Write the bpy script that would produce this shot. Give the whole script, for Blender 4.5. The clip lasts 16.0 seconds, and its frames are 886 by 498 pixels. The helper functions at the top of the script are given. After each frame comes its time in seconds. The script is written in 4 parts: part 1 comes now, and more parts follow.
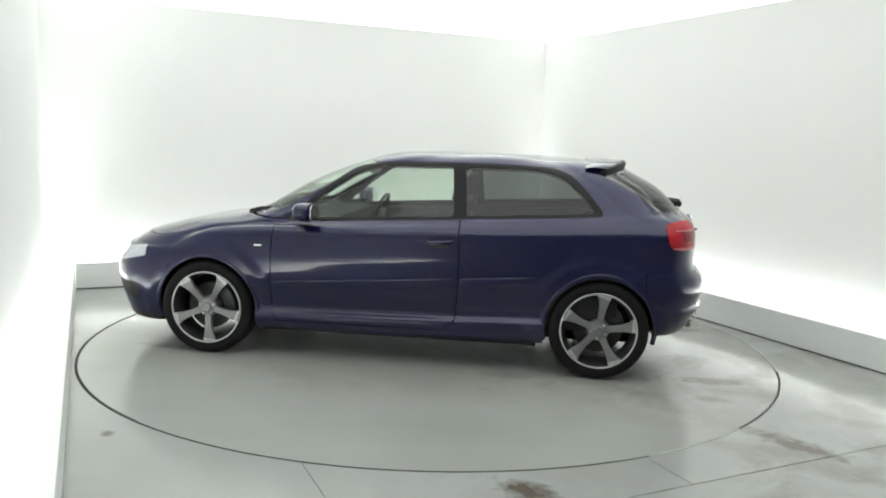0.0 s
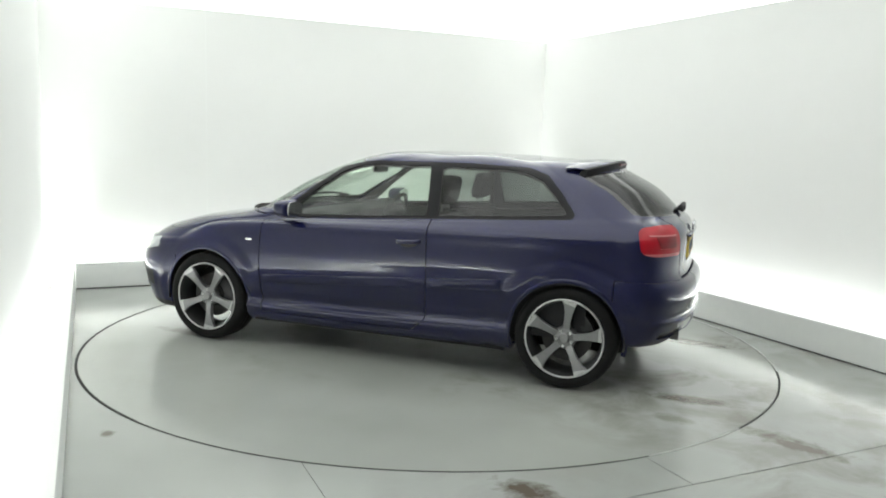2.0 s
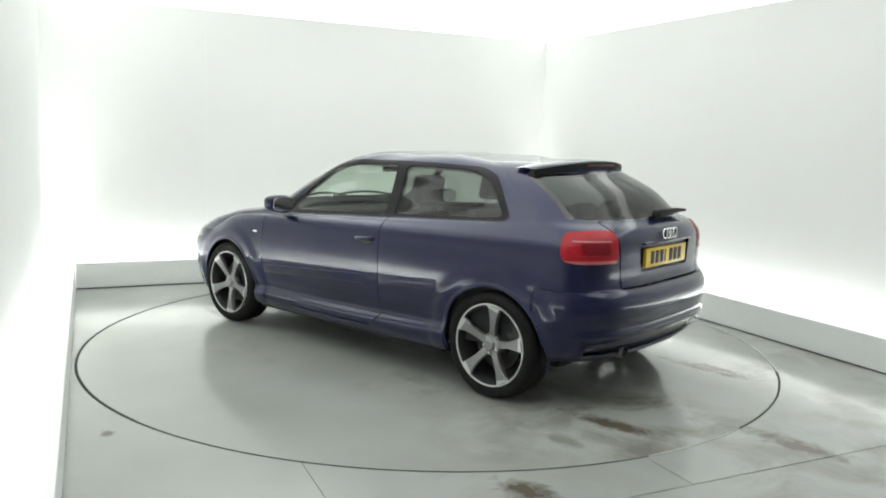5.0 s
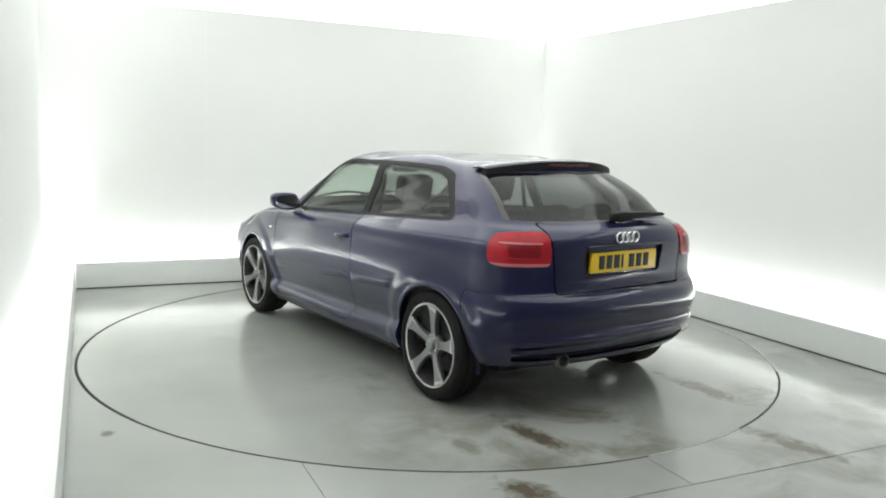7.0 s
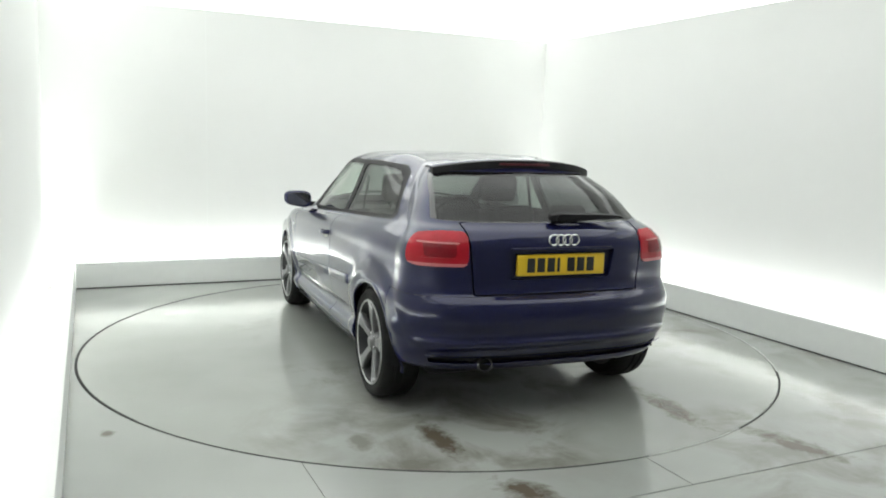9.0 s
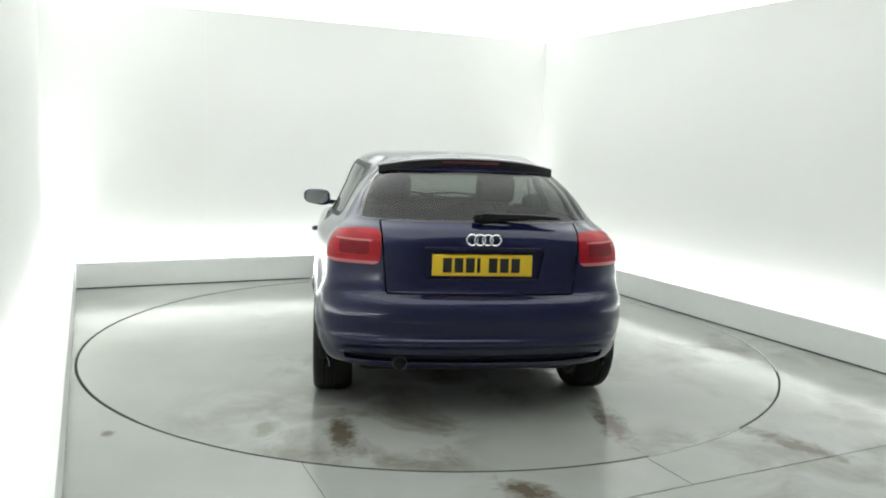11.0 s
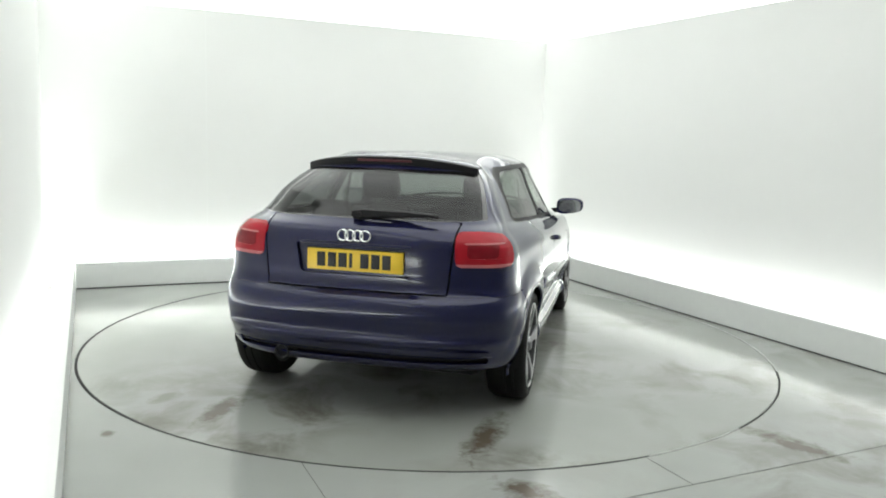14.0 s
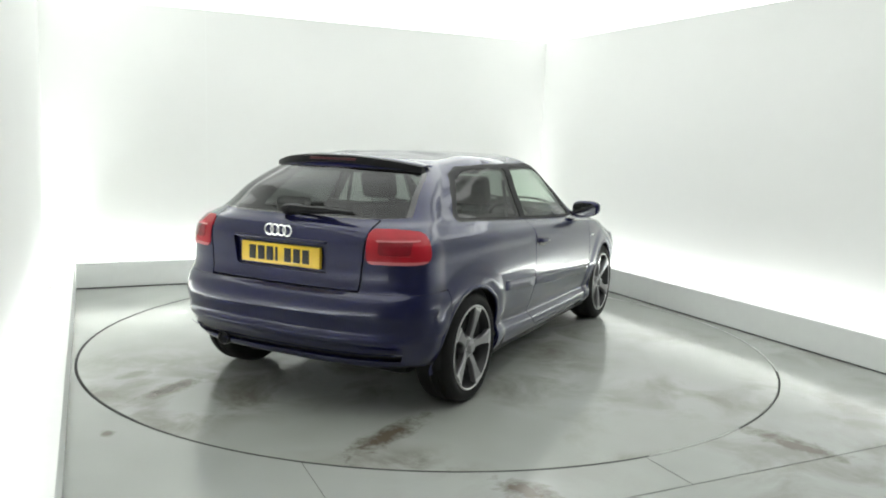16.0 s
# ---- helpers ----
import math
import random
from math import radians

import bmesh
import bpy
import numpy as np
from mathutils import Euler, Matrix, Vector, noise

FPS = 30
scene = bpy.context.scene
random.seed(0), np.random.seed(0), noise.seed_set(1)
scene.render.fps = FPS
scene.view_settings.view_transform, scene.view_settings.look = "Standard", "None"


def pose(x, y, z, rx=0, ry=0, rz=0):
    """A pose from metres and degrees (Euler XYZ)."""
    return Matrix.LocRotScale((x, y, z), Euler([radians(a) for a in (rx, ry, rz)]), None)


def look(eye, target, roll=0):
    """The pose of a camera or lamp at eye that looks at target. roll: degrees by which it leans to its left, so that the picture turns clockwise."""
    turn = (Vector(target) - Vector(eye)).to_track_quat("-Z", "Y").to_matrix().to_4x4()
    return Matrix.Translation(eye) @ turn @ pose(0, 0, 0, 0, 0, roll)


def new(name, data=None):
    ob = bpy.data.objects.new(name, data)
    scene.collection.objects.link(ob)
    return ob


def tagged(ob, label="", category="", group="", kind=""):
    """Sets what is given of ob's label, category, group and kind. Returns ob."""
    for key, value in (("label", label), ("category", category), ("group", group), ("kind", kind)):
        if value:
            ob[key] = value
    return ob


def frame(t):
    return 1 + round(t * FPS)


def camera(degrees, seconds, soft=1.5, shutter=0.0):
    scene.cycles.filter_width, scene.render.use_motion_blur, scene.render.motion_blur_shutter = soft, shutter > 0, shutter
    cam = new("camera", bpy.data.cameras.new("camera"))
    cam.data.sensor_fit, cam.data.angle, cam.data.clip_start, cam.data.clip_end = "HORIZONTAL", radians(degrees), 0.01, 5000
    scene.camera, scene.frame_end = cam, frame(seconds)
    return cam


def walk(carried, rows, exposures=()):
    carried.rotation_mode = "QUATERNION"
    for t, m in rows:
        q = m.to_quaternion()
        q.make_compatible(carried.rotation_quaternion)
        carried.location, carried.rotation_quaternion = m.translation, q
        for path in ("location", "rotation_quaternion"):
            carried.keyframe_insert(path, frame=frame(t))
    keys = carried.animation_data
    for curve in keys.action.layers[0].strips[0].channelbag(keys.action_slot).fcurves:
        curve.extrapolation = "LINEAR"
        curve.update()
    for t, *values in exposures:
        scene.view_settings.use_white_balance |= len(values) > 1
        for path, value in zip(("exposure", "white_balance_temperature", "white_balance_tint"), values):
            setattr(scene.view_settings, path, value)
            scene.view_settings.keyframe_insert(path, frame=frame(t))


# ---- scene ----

# ---------- camera: fixed on its bracket in the corner of the booth ----------
cam = camera(58.97, 16.0, soft=1.9)
EYE = Vector((0.0, -5.764, 1.4725))
TILT, HEAD = radians(-7.936), radians(0.715)
AIM = EYE + Vector((math.sin(HEAD) * math.cos(TILT), math.cos(HEAD) * math.cos(TILT), math.sin(TILT)))
walk(cam, [(0.0, look(EYE, AIM, 1.841)), (16.0, look(EYE, AIM, 1.841))])
scene.view_settings.exposure = 0.12

# ---------- plan ----------
TURN = 24.5                     # the booth stands turned against the camera's heading
BOOTH = pose(0, 0, 0, 0, 0, TURN)
HALF, BACK, FRONT = 2.46, 2.61, -6.4      # inner faces of the light plinths, and the near end
GAP = 0.20                      # from a plinth's face to the wall behind it
WALL_TOP, CEILING_Z = 2.64, 2.975     # a band of tubes runs between the wall's head and the ceiling
PLINTH_H, PLINTH_D = 0.24, 0.125
DISC_R = 2.43

# ---------- light: fluorescent battens in the coves, and an added ceiling fill ---
world = bpy.data.worlds.new("world")
scene.world = world
world.use_nodes = True
world.node_tree.nodes["Background"].inputs[0].default_value = (0.9, 1.0, 0.95, 1)
world.node_tree.nodes["Background"].inputs[1].default_value = 0.02
LIGHT = (0.972, 1.0, 0.975)
LOW_POWER, STRIP_GLOW, CEILING_FILL = 10.8, 1.5, 1.36
FLARE = 0.75                    # the side walls open by this angle towards the camera


def flared(side):
    """Booth pose of the left (-1), right (1) or back (0) range."""
    pivot = Matrix.Translation((side * HALF, BACK, 0))
    return BOOTH @ pivot @ pose(0, 0, 0, 0, 0, side * FLARE) @ pivot.inverted()


def batten(side, x, y, z, length, width, power, turn, pitch):
    """One run of tubes as an area lamp: metres, watts per metre, heading and pitch in degrees."""
    d = bpy.data.lights.new("cove_light", "AREA")
    d.shape, d.size, d.size_y = "RECTANGLE", length, width
    d.energy, d.color = power * length, LIGHT
    ob = new("cove_light", d)
    ob.matrix_world = flared(side) @ pose(x, y, z, 0, 0, turn) @ pose(0, 0, 0, pitch, 0, 0)
    return ob


RUN_END = -3.7                  # the side runs stop short of the open end
# low runs lie behind the plinths and shine up the walls
# they meet in one corner and stop short of the other
NEAR_LEFT, NEAR_RIGHT = -0.06, 0.34
batten(0, (NEAR_LEFT - NEAR_RIGHT) / 2, BACK + 0.16, 0.12, 2 * HALF - NEAR_LEFT - NEAR_RIGHT, 0.06, LOW_POWER, 0, 180)
for side, near in ((1, NEAR_RIGHT), (-1, NEAR_LEFT)):
    batten(side, side * (HALF + 0.16), (BACK - near + RUN_END) / 2, 0.12, BACK - near - RUN_END, 0.06, LOW_POWER, side * -90, 180)


# ---------- materials ----------
def material(name, colour, rough=0.5, metal=0.0, coat=0.0, ior=1.5):
    m = bpy.data.materials.new(name)
    m.use_nodes = True
    b = m.node_tree.nodes["Principled BSDF"]
    b.inputs["Base Color"].default_value = (*colour, 1)
    b.inputs["Roughness"].default_value = rough
    b.inputs["Metallic"].default_value = metal
    b.inputs["Coat Weight"].default_value = coat
    b.inputs["Coat Roughness"].default_value = 0.03
    b.inputs["IOR"].default_value = ior
    return m


def dull(m, level=0.2):
    m.node_tree.nodes["Principled BSDF"].inputs["Specular IOR Level"].default_value = level
    return m


def node(m, kind, **kw):
    n = m.node_tree.nodes.new(kind)
    for key, value in kw.items():
        n.inputs[key.replace("_", " ")].default_value = value
    return n


def wire(m, a, out, b, inp):
    m.node_tree.links.new(a.outputs[out], b.inputs[inp])


def bsdf(m):
    return m.node_tree.nodes["Principled BSDF"]


def ramp(m, stops):
    r = m.node_tree.nodes.new("ShaderNodeValToRGB")
    e = r.color_ramp.elements
    while len(e) < len(stops):
        e.new(0.5)
    for el, (p, c) in zip(e, stops):
        el.position, el.color = p, (*c, 1) if len(c) == 3 else c
    return r


def grained(m, scale, amount, bump=0.0, detail=4.0, rough=0.0):
    """Uneven tone at two sizes, a little relief and uneven gloss, on a plain material."""
    b = bsdf(m)
    base = list(b.inputs["Base Color"].default_value)[:3]
    tc = node(m, "ShaderNodeTexCoord")
    n1 = node(m, "ShaderNodeTexNoise", Scale=scale, Detail=detail)
    n2 = node(m, "ShaderNodeTexNoise", Scale=scale * 14, Detail=2.0)
    for n in (n1, n2):
        wire(m, tc, "Object", n, "Vector")
    mix = m.node_tree.nodes.new("ShaderNodeMath")
    mix.operation = "MULTIPLY_ADD"
    wire(m, n2, "Fac", mix, 0)
    mix.inputs[1].default_value = 0.35
    wire(m, n1, "Fac", mix, 2)
    r = ramp(m, [(0.4, tuple(c * (1 - amount) for c in base)), (0.95, tuple(min(1, c * (1 + amount)) for c in base))])
    wire(m, mix, 0, r, "Fac")
    wire(m, r, "Color", b, "Base Color")
    if bump:
        bp = node(m, "ShaderNodeBump", Strength=bump, Distance=0.004)
        wire(m, n2, "Fac", bp, "Height")
        wire(m, bp, "Normal", b, "Normal")
    if rough:
        lo = b.inputs["Roughness"].default_value
        mr = node(m, "ShaderNodeMapRange")
        mr.inputs["To Min"].default_value, mr.inputs["To Max"].default_value = lo - rough, lo + rough
        wire(m, n1, "Fac", mr, "Value")
        wire(m, mr, "Result", b, "Roughness")
    return m


def glazing(name, tint, gloss_rough=0.0):
    """Thin clear or smoked car glass: tinted view through, mirror gloss by angle."""
    m = bpy.data.materials.new(name)
    m.use_nodes = True
    nt = m.node_tree
    nt.nodes.clear()
    out = nt.nodes.new("ShaderNodeOutputMaterial")
    tr = nt.nodes.new("ShaderNodeBsdfTransparent")
    tr.inputs[0].default_value = (*tint, 1)
    gl = nt.nodes.new("ShaderNodeBsdfGlossy")
    gl.inputs["Roughness"].default_value = gloss_rough
    lw = nt.nodes.new("ShaderNodeLayerWeight")
    pw = nt.nodes.new("ShaderNodeMath")
    pw.operation = "POWER"
    nt.links.new(lw.outputs["Facing"], pw.inputs[0])
    pw.inputs[1].default_value = 5.0
    lw.inputs[0].default_value = 0.5
    fr = nt.nodes.new("ShaderNodeMath")
    fr.operation = "MULTIPLY_ADD"
    nt.links.new(pw.outputs[0], fr.inputs[0])
    fr.inputs[1].default_value, fr.inputs[2].default_value = 0.92, 0.05
    mx = nt.nodes.new("ShaderNodeMixShader")
    nt.links.new(fr.outputs[0], mx.inputs[0])
    nt.links.new(tr.outputs[0], mx.inputs[1])
    nt.links.new(gl.outputs[0], mx.inputs[2])
    nt.links.new(mx.outputs[0], out.inputs[0])
    return m


def wall_paint():
    m = material("white_wall_paint", (0.75, 0.76, 0.742), 0.75)
    return grained(m, 0.7, 0.012, 0.05)


def floor_paint(name, dirt, seed, gloss, marks=(), lean=None, dark=(0.275, 0.285, 0.272), pale=(0.365, 0.378, 0.362)):
    """Grey-painted concrete, wet-looking: pools of gloss, brown drag stains, fine grit."""
    m = material(name, (0.42, 0.45, 0.42), 0.2, 0.0, 0.25)
    bsdf(m).inputs["Coat Roughness"].default_value = 0.14
    b = bsdf(m)
    tc = node(m, "ShaderNodeTexCoord")
    mp = node(m, "ShaderNodeMapping")
    mp.inputs["Location"].default_value = (seed, seed * 0.7, 0)
    wire(m, tc, "Object", mp, "Vector")
    big = node(m, "ShaderNodeTexNoise", Scale=0.75, Detail=3.0, Roughness=0.5)
    mid = node(m, "ShaderNodeTexNoise", Scale=2.3, Detail=6.0, Roughness=0.62, Distortion=0.5)
    fine = node(m, "ShaderNodeTexNoise", Scale=55.0, Detail=3.0)
    for n in (big, mid, fine):
        wire(m, mp, "Vector", n, "Vector")
    paint = ramp(m, [(0.3, dark), (0.62, pale)])
    wire(m, big, "Fac", paint, "Fac")
    stain = ramp(m, [(0.43, (0, 0, 0)), (0.64, (1, 1, 1))])
    wire(m, mid, "Fac", stain, "Fac")
    where = ramp(m, [(0.42, (0, 0, 0)), (0.58, (1, 1, 1))])
    wire(m, big, "Fac", where, "Fac")
    mul = m.node_tree.nodes.new("ShaderNodeMath")
    mul.operation = "MULTIPLY"
    wire(m, stain, "Color", mul, 0)
    wire(m, where, "Color", mul, 1)
    mul2 = m.node_tree.nodes.new("ShaderNodeMath")
    mul2.operation = "MULTIPLY"
    wire(m, mul, 0, mul2, 0)
    mul2.inputs[1].default_value = dirt
    if lean:
        # dirt gathers towards one side
        dot = m.node_tree.nodes.new("ShaderNodeVectorMath")
        dot.operation = "DOT_PRODUCT"
        wire(m, tc, "Object", dot, 0)
        dot.inputs[1].default_value = (*lean, 0)
        side = node(m, "ShaderNodeMapRange")
        side.inputs["From Min"].default_value, side.inputs["From Max"].default_value = -0.5, 1.3
        side.inputs["To Min"].default_value, side.inputs["To Max"].default_value = 0.05, 1.0
        m.node_tree.links.new(dot.outputs["Value"], side.inputs["Value"])
        mul3 = m.node_tree.nodes.new("ShaderNodeMath")
        mul3.operation = "MULTIPLY"
        wire(m, mul2, 0, mul3, 0)
        # and the mask is full within 1.15 m of the centre, gone by 1.65 m
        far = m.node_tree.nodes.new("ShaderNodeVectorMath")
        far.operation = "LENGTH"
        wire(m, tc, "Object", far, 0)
        mid_mask = node(m, "ShaderNodeMapRange")
        mid_mask.inputs["From Min"].default_value, mid_mask.inputs["From Max"].default_value = 1.65, 1.15
        m.node_tree.links.new(far.outputs["Value"], mid_mask.inputs["Value"])
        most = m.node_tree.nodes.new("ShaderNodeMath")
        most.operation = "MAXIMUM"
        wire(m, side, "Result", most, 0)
        wire(m, mid_mask, "Result", most, 1)
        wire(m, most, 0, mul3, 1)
        mul2 = mul3
    rag = node(m, "ShaderNodeTexNoise", Scale=11.0, Detail=9.0, Roughness=0.72, Distortion=0.4)
    wire(m, tc, "Object", rag, "Vector")
    for x0, y0, x1, y1, wide, deep in marks:
        # a ragged drag mark along a line
        mk = node(m, "ShaderNodeMapping")
        mk.vector_type = "TEXTURE"
        mk.inputs["Location"].default_value = ((x0 + x1) / 2, (y0 + y1) / 2, 0)
        mk.inputs["Rotation"].default_value = (0, 0, math.atan2(y1 - y0, x1 - x0))
        mk.inputs["Scale"].default_value = (0.62 * math.hypot(x1 - x0, y1 - y0), wide, 1)
        wire(m, tc, "Object", mk, "Vector")
        gr = node(m, "ShaderNodeTexGradient")
        gr.gradient_type = "SPHERICAL"
        wire(m, mk, "Vector", gr, "Vector")
        ad = m.node_tree.nodes.new("ShaderNodeMath")
        ad.operation = "MULTIPLY_ADD"
        wire(m, gr, "Fac", ad, 0)
        ad.inputs[1].default_value = 0.62
        wire(m, rag, "Fac", ad, 2)
        rm = ramp(m, [(0.66, (0, 0, 0)), (0.98, (deep, deep, deep))])
        wire(m, ad, 0, rm, "Fac")
        mx = m.node_tree.nodes.new("ShaderNodeMath")
        mx.operation = "MAXIMUM"
        wire(m, mul2, 0, mx, 0)
        wire(m, rm, "Color", mx, 1)
        mul2 = mx
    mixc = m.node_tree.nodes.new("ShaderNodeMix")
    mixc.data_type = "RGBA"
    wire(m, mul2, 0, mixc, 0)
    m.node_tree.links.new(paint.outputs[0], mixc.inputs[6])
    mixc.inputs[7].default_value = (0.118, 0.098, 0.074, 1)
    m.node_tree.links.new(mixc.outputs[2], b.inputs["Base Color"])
    mr = node(m, "ShaderNodeMapRange")
    mr.inputs["From Min"].default_value, mr.inputs["From Max"].default_value = 0.35, 0.7
    mr.inputs["To Min"].default_value, mr.inputs["To Max"].default_value = gloss, gloss + 0.06
    wire(m, mid, "Fac", mr, "Value")
    wire(m, mr, "Result", b, "Roughness")
    bp = node(m, "ShaderNodeBump", Strength=0.04, Distance=0.002)
    wire(m, fine, "Fac", bp, "Height")
    wire(m, bp, "Normal", b, "Normal")
    return m


def car_paint():
    m = material("navy_metallic_paint", (0.018, 0.019, 0.075), 0.28, 0.25, 1.0)
    b = bsdf(m)
    tc = node(m, "ShaderNodeTexCoord")
    v = node(m, "ShaderNodeTexVoronoi", Scale=1400.0)
    wire(m, tc, "Object", v, "Vector")
    r = ramp(m, [(0.0, (0.004, 0.005, 0.032)), (1.0, (0.007, 0.0085, 0.056))])
    wire(m, v, "Color", r, "Fac")
    wire(m, r, "Color", b, "Base Color")
    b.inputs["Specular IOR Level"].default_value = 0.08
    return m


WALL = wall_paint()
PLINTH = grained(material("white_plinth_laminate", (0.78, 0.80, 0.78), 0.45), 1.1, 0.04, 0.06, rough=0.08)
# tone chosen for what the car's paint mirrors from behind the camera
REFLECT_WALL = grained(material("grey_reflector_paint", (0.40, 0.41, 0.41), 0.7), 1.2, 0.2, 0.1)
DIFFUSER = material("luminous_tube_cover", (0.8, 0.81, 0.8), 0.6)
bsdf(DIFFUSER).inputs["Emission Color"].default_value = (*LIGHT, 1)
bsdf(DIFFUSER).inputs["Emission Strength"].default_value = STRIP_GLOW
# added glow for an unseen overhead fill, not a known lamp
FILL_SHEET = material("fill_light_sheet", (0.8, 0.81, 0.8), 0.6)
bsdf(FILL_SHEET).inputs["Emission Color"].default_value = (*LIGHT, 1)
bsdf(FILL_SHEET).inputs["Emission Strength"].default_value = CEILING_FILL
SOFFIT_MAT = grained(material("white_ceiling_board", (0.88, 0.89, 0.875), 0.8), 0.9, 0.03, 0.05)
CONCRETE = floor_paint("grey_floor_paint", 0.45, 3.1, 0.15, ((-0.77, -2.36, -0.60, -2.75, 0.16, 1.0), (0.78, -2.22, 0.95, -2.95, 0.16, 0.9), (-2.33, -1.25, -2.24, -1.25, 0.07, 0.8), (1.6, -2.0, 1.75, -2.6, 0.2, 0.5)), (0.9, -0.35), (0.315, 0.328, 0.31), (0.39, 0.405, 0.385))
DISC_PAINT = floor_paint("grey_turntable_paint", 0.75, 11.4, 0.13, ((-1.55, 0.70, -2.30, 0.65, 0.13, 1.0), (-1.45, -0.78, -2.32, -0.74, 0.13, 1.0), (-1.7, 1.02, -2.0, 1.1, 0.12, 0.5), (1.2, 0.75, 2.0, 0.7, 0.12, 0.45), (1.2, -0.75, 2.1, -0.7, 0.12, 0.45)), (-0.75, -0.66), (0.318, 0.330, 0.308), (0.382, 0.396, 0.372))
SHADOW_GAP = grained(material("dark_joint", (0.03, 0.032, 0.03), 0.8), 6, 0.3)
GRIT = grained(material("pale_grit", (0.33, 0.338, 0.318), 0.6), 9, 0.3)
SOOT_STEEL = grained(material("sooty_steel", (0.16, 0.16, 0.16), 0.4, 0.8), 9, 0.3)
STEEL = grained(material("dull_steel", (0.35, 0.36, 0.35), 0.4, 0.9), 5, 0.2)
PAINT = car_paint()
BLACK = dull(grained(material("black_plastic", (0.009, 0.009, 0.010), 0.5), 9, 0.25, 0.05))
GLOSS_BLACK = grained(material("gloss_black_trim", (0.008, 0.008, 0.009), 0.12, 0, 0.6), 9, 0.2)
RUBBER = dull(grained(material("tyre_rubber", (0.008, 0.008, 0.008), 0.66), 14, 0.3, 0.2, rough=0.08))
LINING = dull(grained(material("dark_cabin_lining", (0.035, 0.035, 0.037), 0.85), 7, 0.2))
CLOTH = dull(grained(material("charcoal_seat_cloth", (0.026, 0.027, 0.028), 0.85), 6, 0.15))
TITAN = grained(material("titanium_grey_alloy", (0.25, 0.25, 0.255), 0.36, 0.7), 8, 0.15, rough=0.05)
BARREL = grained(material("dark_wheel_barrel", (0.05, 0.05, 0.052), 0.5, 0.5), 8, 0.2)
MACHINED = grained(material("machined_alloy", (0.55, 0.55, 0.55), 0.32, 0.7), 20, 0.08, rough=0.05)
DISC_IRON = grained(material("brake_iron", (0.045, 0.044, 0.043), 0.55, 0.6), 20, 0.15)
CHROME = grained(material("chrome", (0.75, 0.76, 0.77), 0.08, 1.0), 5, 0.04)
RED_LENS = grained(material("red_lamp_lens", (0.36, 0.008, 0.018), 0.22, 0, 0.08, 1.35), 16, 0.15)
DEEP_RED = grained(material("deep_red_lens", (0.19, 0.006, 0.013), 0.22, 0, 0.08, 1.35), 16, 0.2)
PALE_LENS = grained(material("pale_pink_lens", (0.52, 0.14, 0.15), 0.2, 0, 0.3), 16, 0.1)
CLEAR_LENS = grained(material("clear_headlamp_lens", (0.62, 0.65, 0.68), 0.08, 0.3, 1.0), 12, 0.2)
YELLOW = grained(material("yellow_plate", (0.78, 0.52, 0.02), 0.35, 0, 0.4), 12, 0.05)
INK = material("plate_ink", (0.012, 0.012, 0.012), 0.5)
DARK_MIRROR = grained(material("mirror_silver", (0.55, 0.56, 0.57), 0.05, 1.0), 4, 0.05)
GLASS = glazing("clear_green_glass", (0.74, 0.82, 0.75))
SMOKED = glazing("smoked_glass", (0.30, 0.33, 0.315))
DARK_SMOKED = glazing("dark_smoked_glass", (0.22, 0.24, 0.235))
DIM_RED = grained(material("unlit_brake_lens", (0.07, 0.004, 0.008), 0.35), 16, 0.2)


# ---------- mesh tools ----------
def part(name, bm, mat, parent=None, label="", smooth=True):
    me = bpy.data.meshes.new(name)
    bm.normal_update()
    bm.to_mesh(me)
    bm.free()
    me.materials.append(mat)
    if smooth:
        for p in me.polygons:
            p.use_smooth = True
        me.set_sharp_from_angle(angle=radians(38))
    ob = new(name, me)
    if parent:
        ob.parent = parent
    if label:
        tagged(ob, label)
    return ob


def box_bm(x0, x1, y0, y1, z0, z1, bevel=0.0, segs=2):
    bm = bmesh.new()
    bmesh.ops.create_cube(bm, size=1)
    for v in bm.verts:
        v.co = Vector(((x0 + x1) / 2 + v.co.x * (x1 - x0), (y0 + y1) / 2 + v.co.y * (y1 - y0), (z0 + z1) / 2 + v.co.z * (z1 - z0)))
    if bevel:
        bmesh.ops.bevel(bm, geom=bm.edges[:], offset=bevel, segments=segs, affect="EDGES", profile=0.5)
    return bm


def lathe(profile, steps=48, close=False):
    """Turn (radius, offset along y) round the y axis."""
    bm = bmesh.new()
    rings = []
    for i in range(steps):
        a = 2 * math.pi * i / steps
        rings.append([bm.verts.new((r * math.cos(a), o, r * math.sin(a))) for r, o in profile])
    n = len(profile)
    for i in range(steps):
        p, q = rings[i], rings[(i + 1) % steps]
        for j in range(n if close else n - 1):
            bm.faces.new((p[j], p[(j + 1) % n], q[(j + 1) % n], q[j]))
    bmesh.ops.remove_doubles(bm, verts=bm.verts[:], dist=1e-5)
    bmesh.ops.recalc_face_normals(bm, faces=bm.faces[:])
    return bm


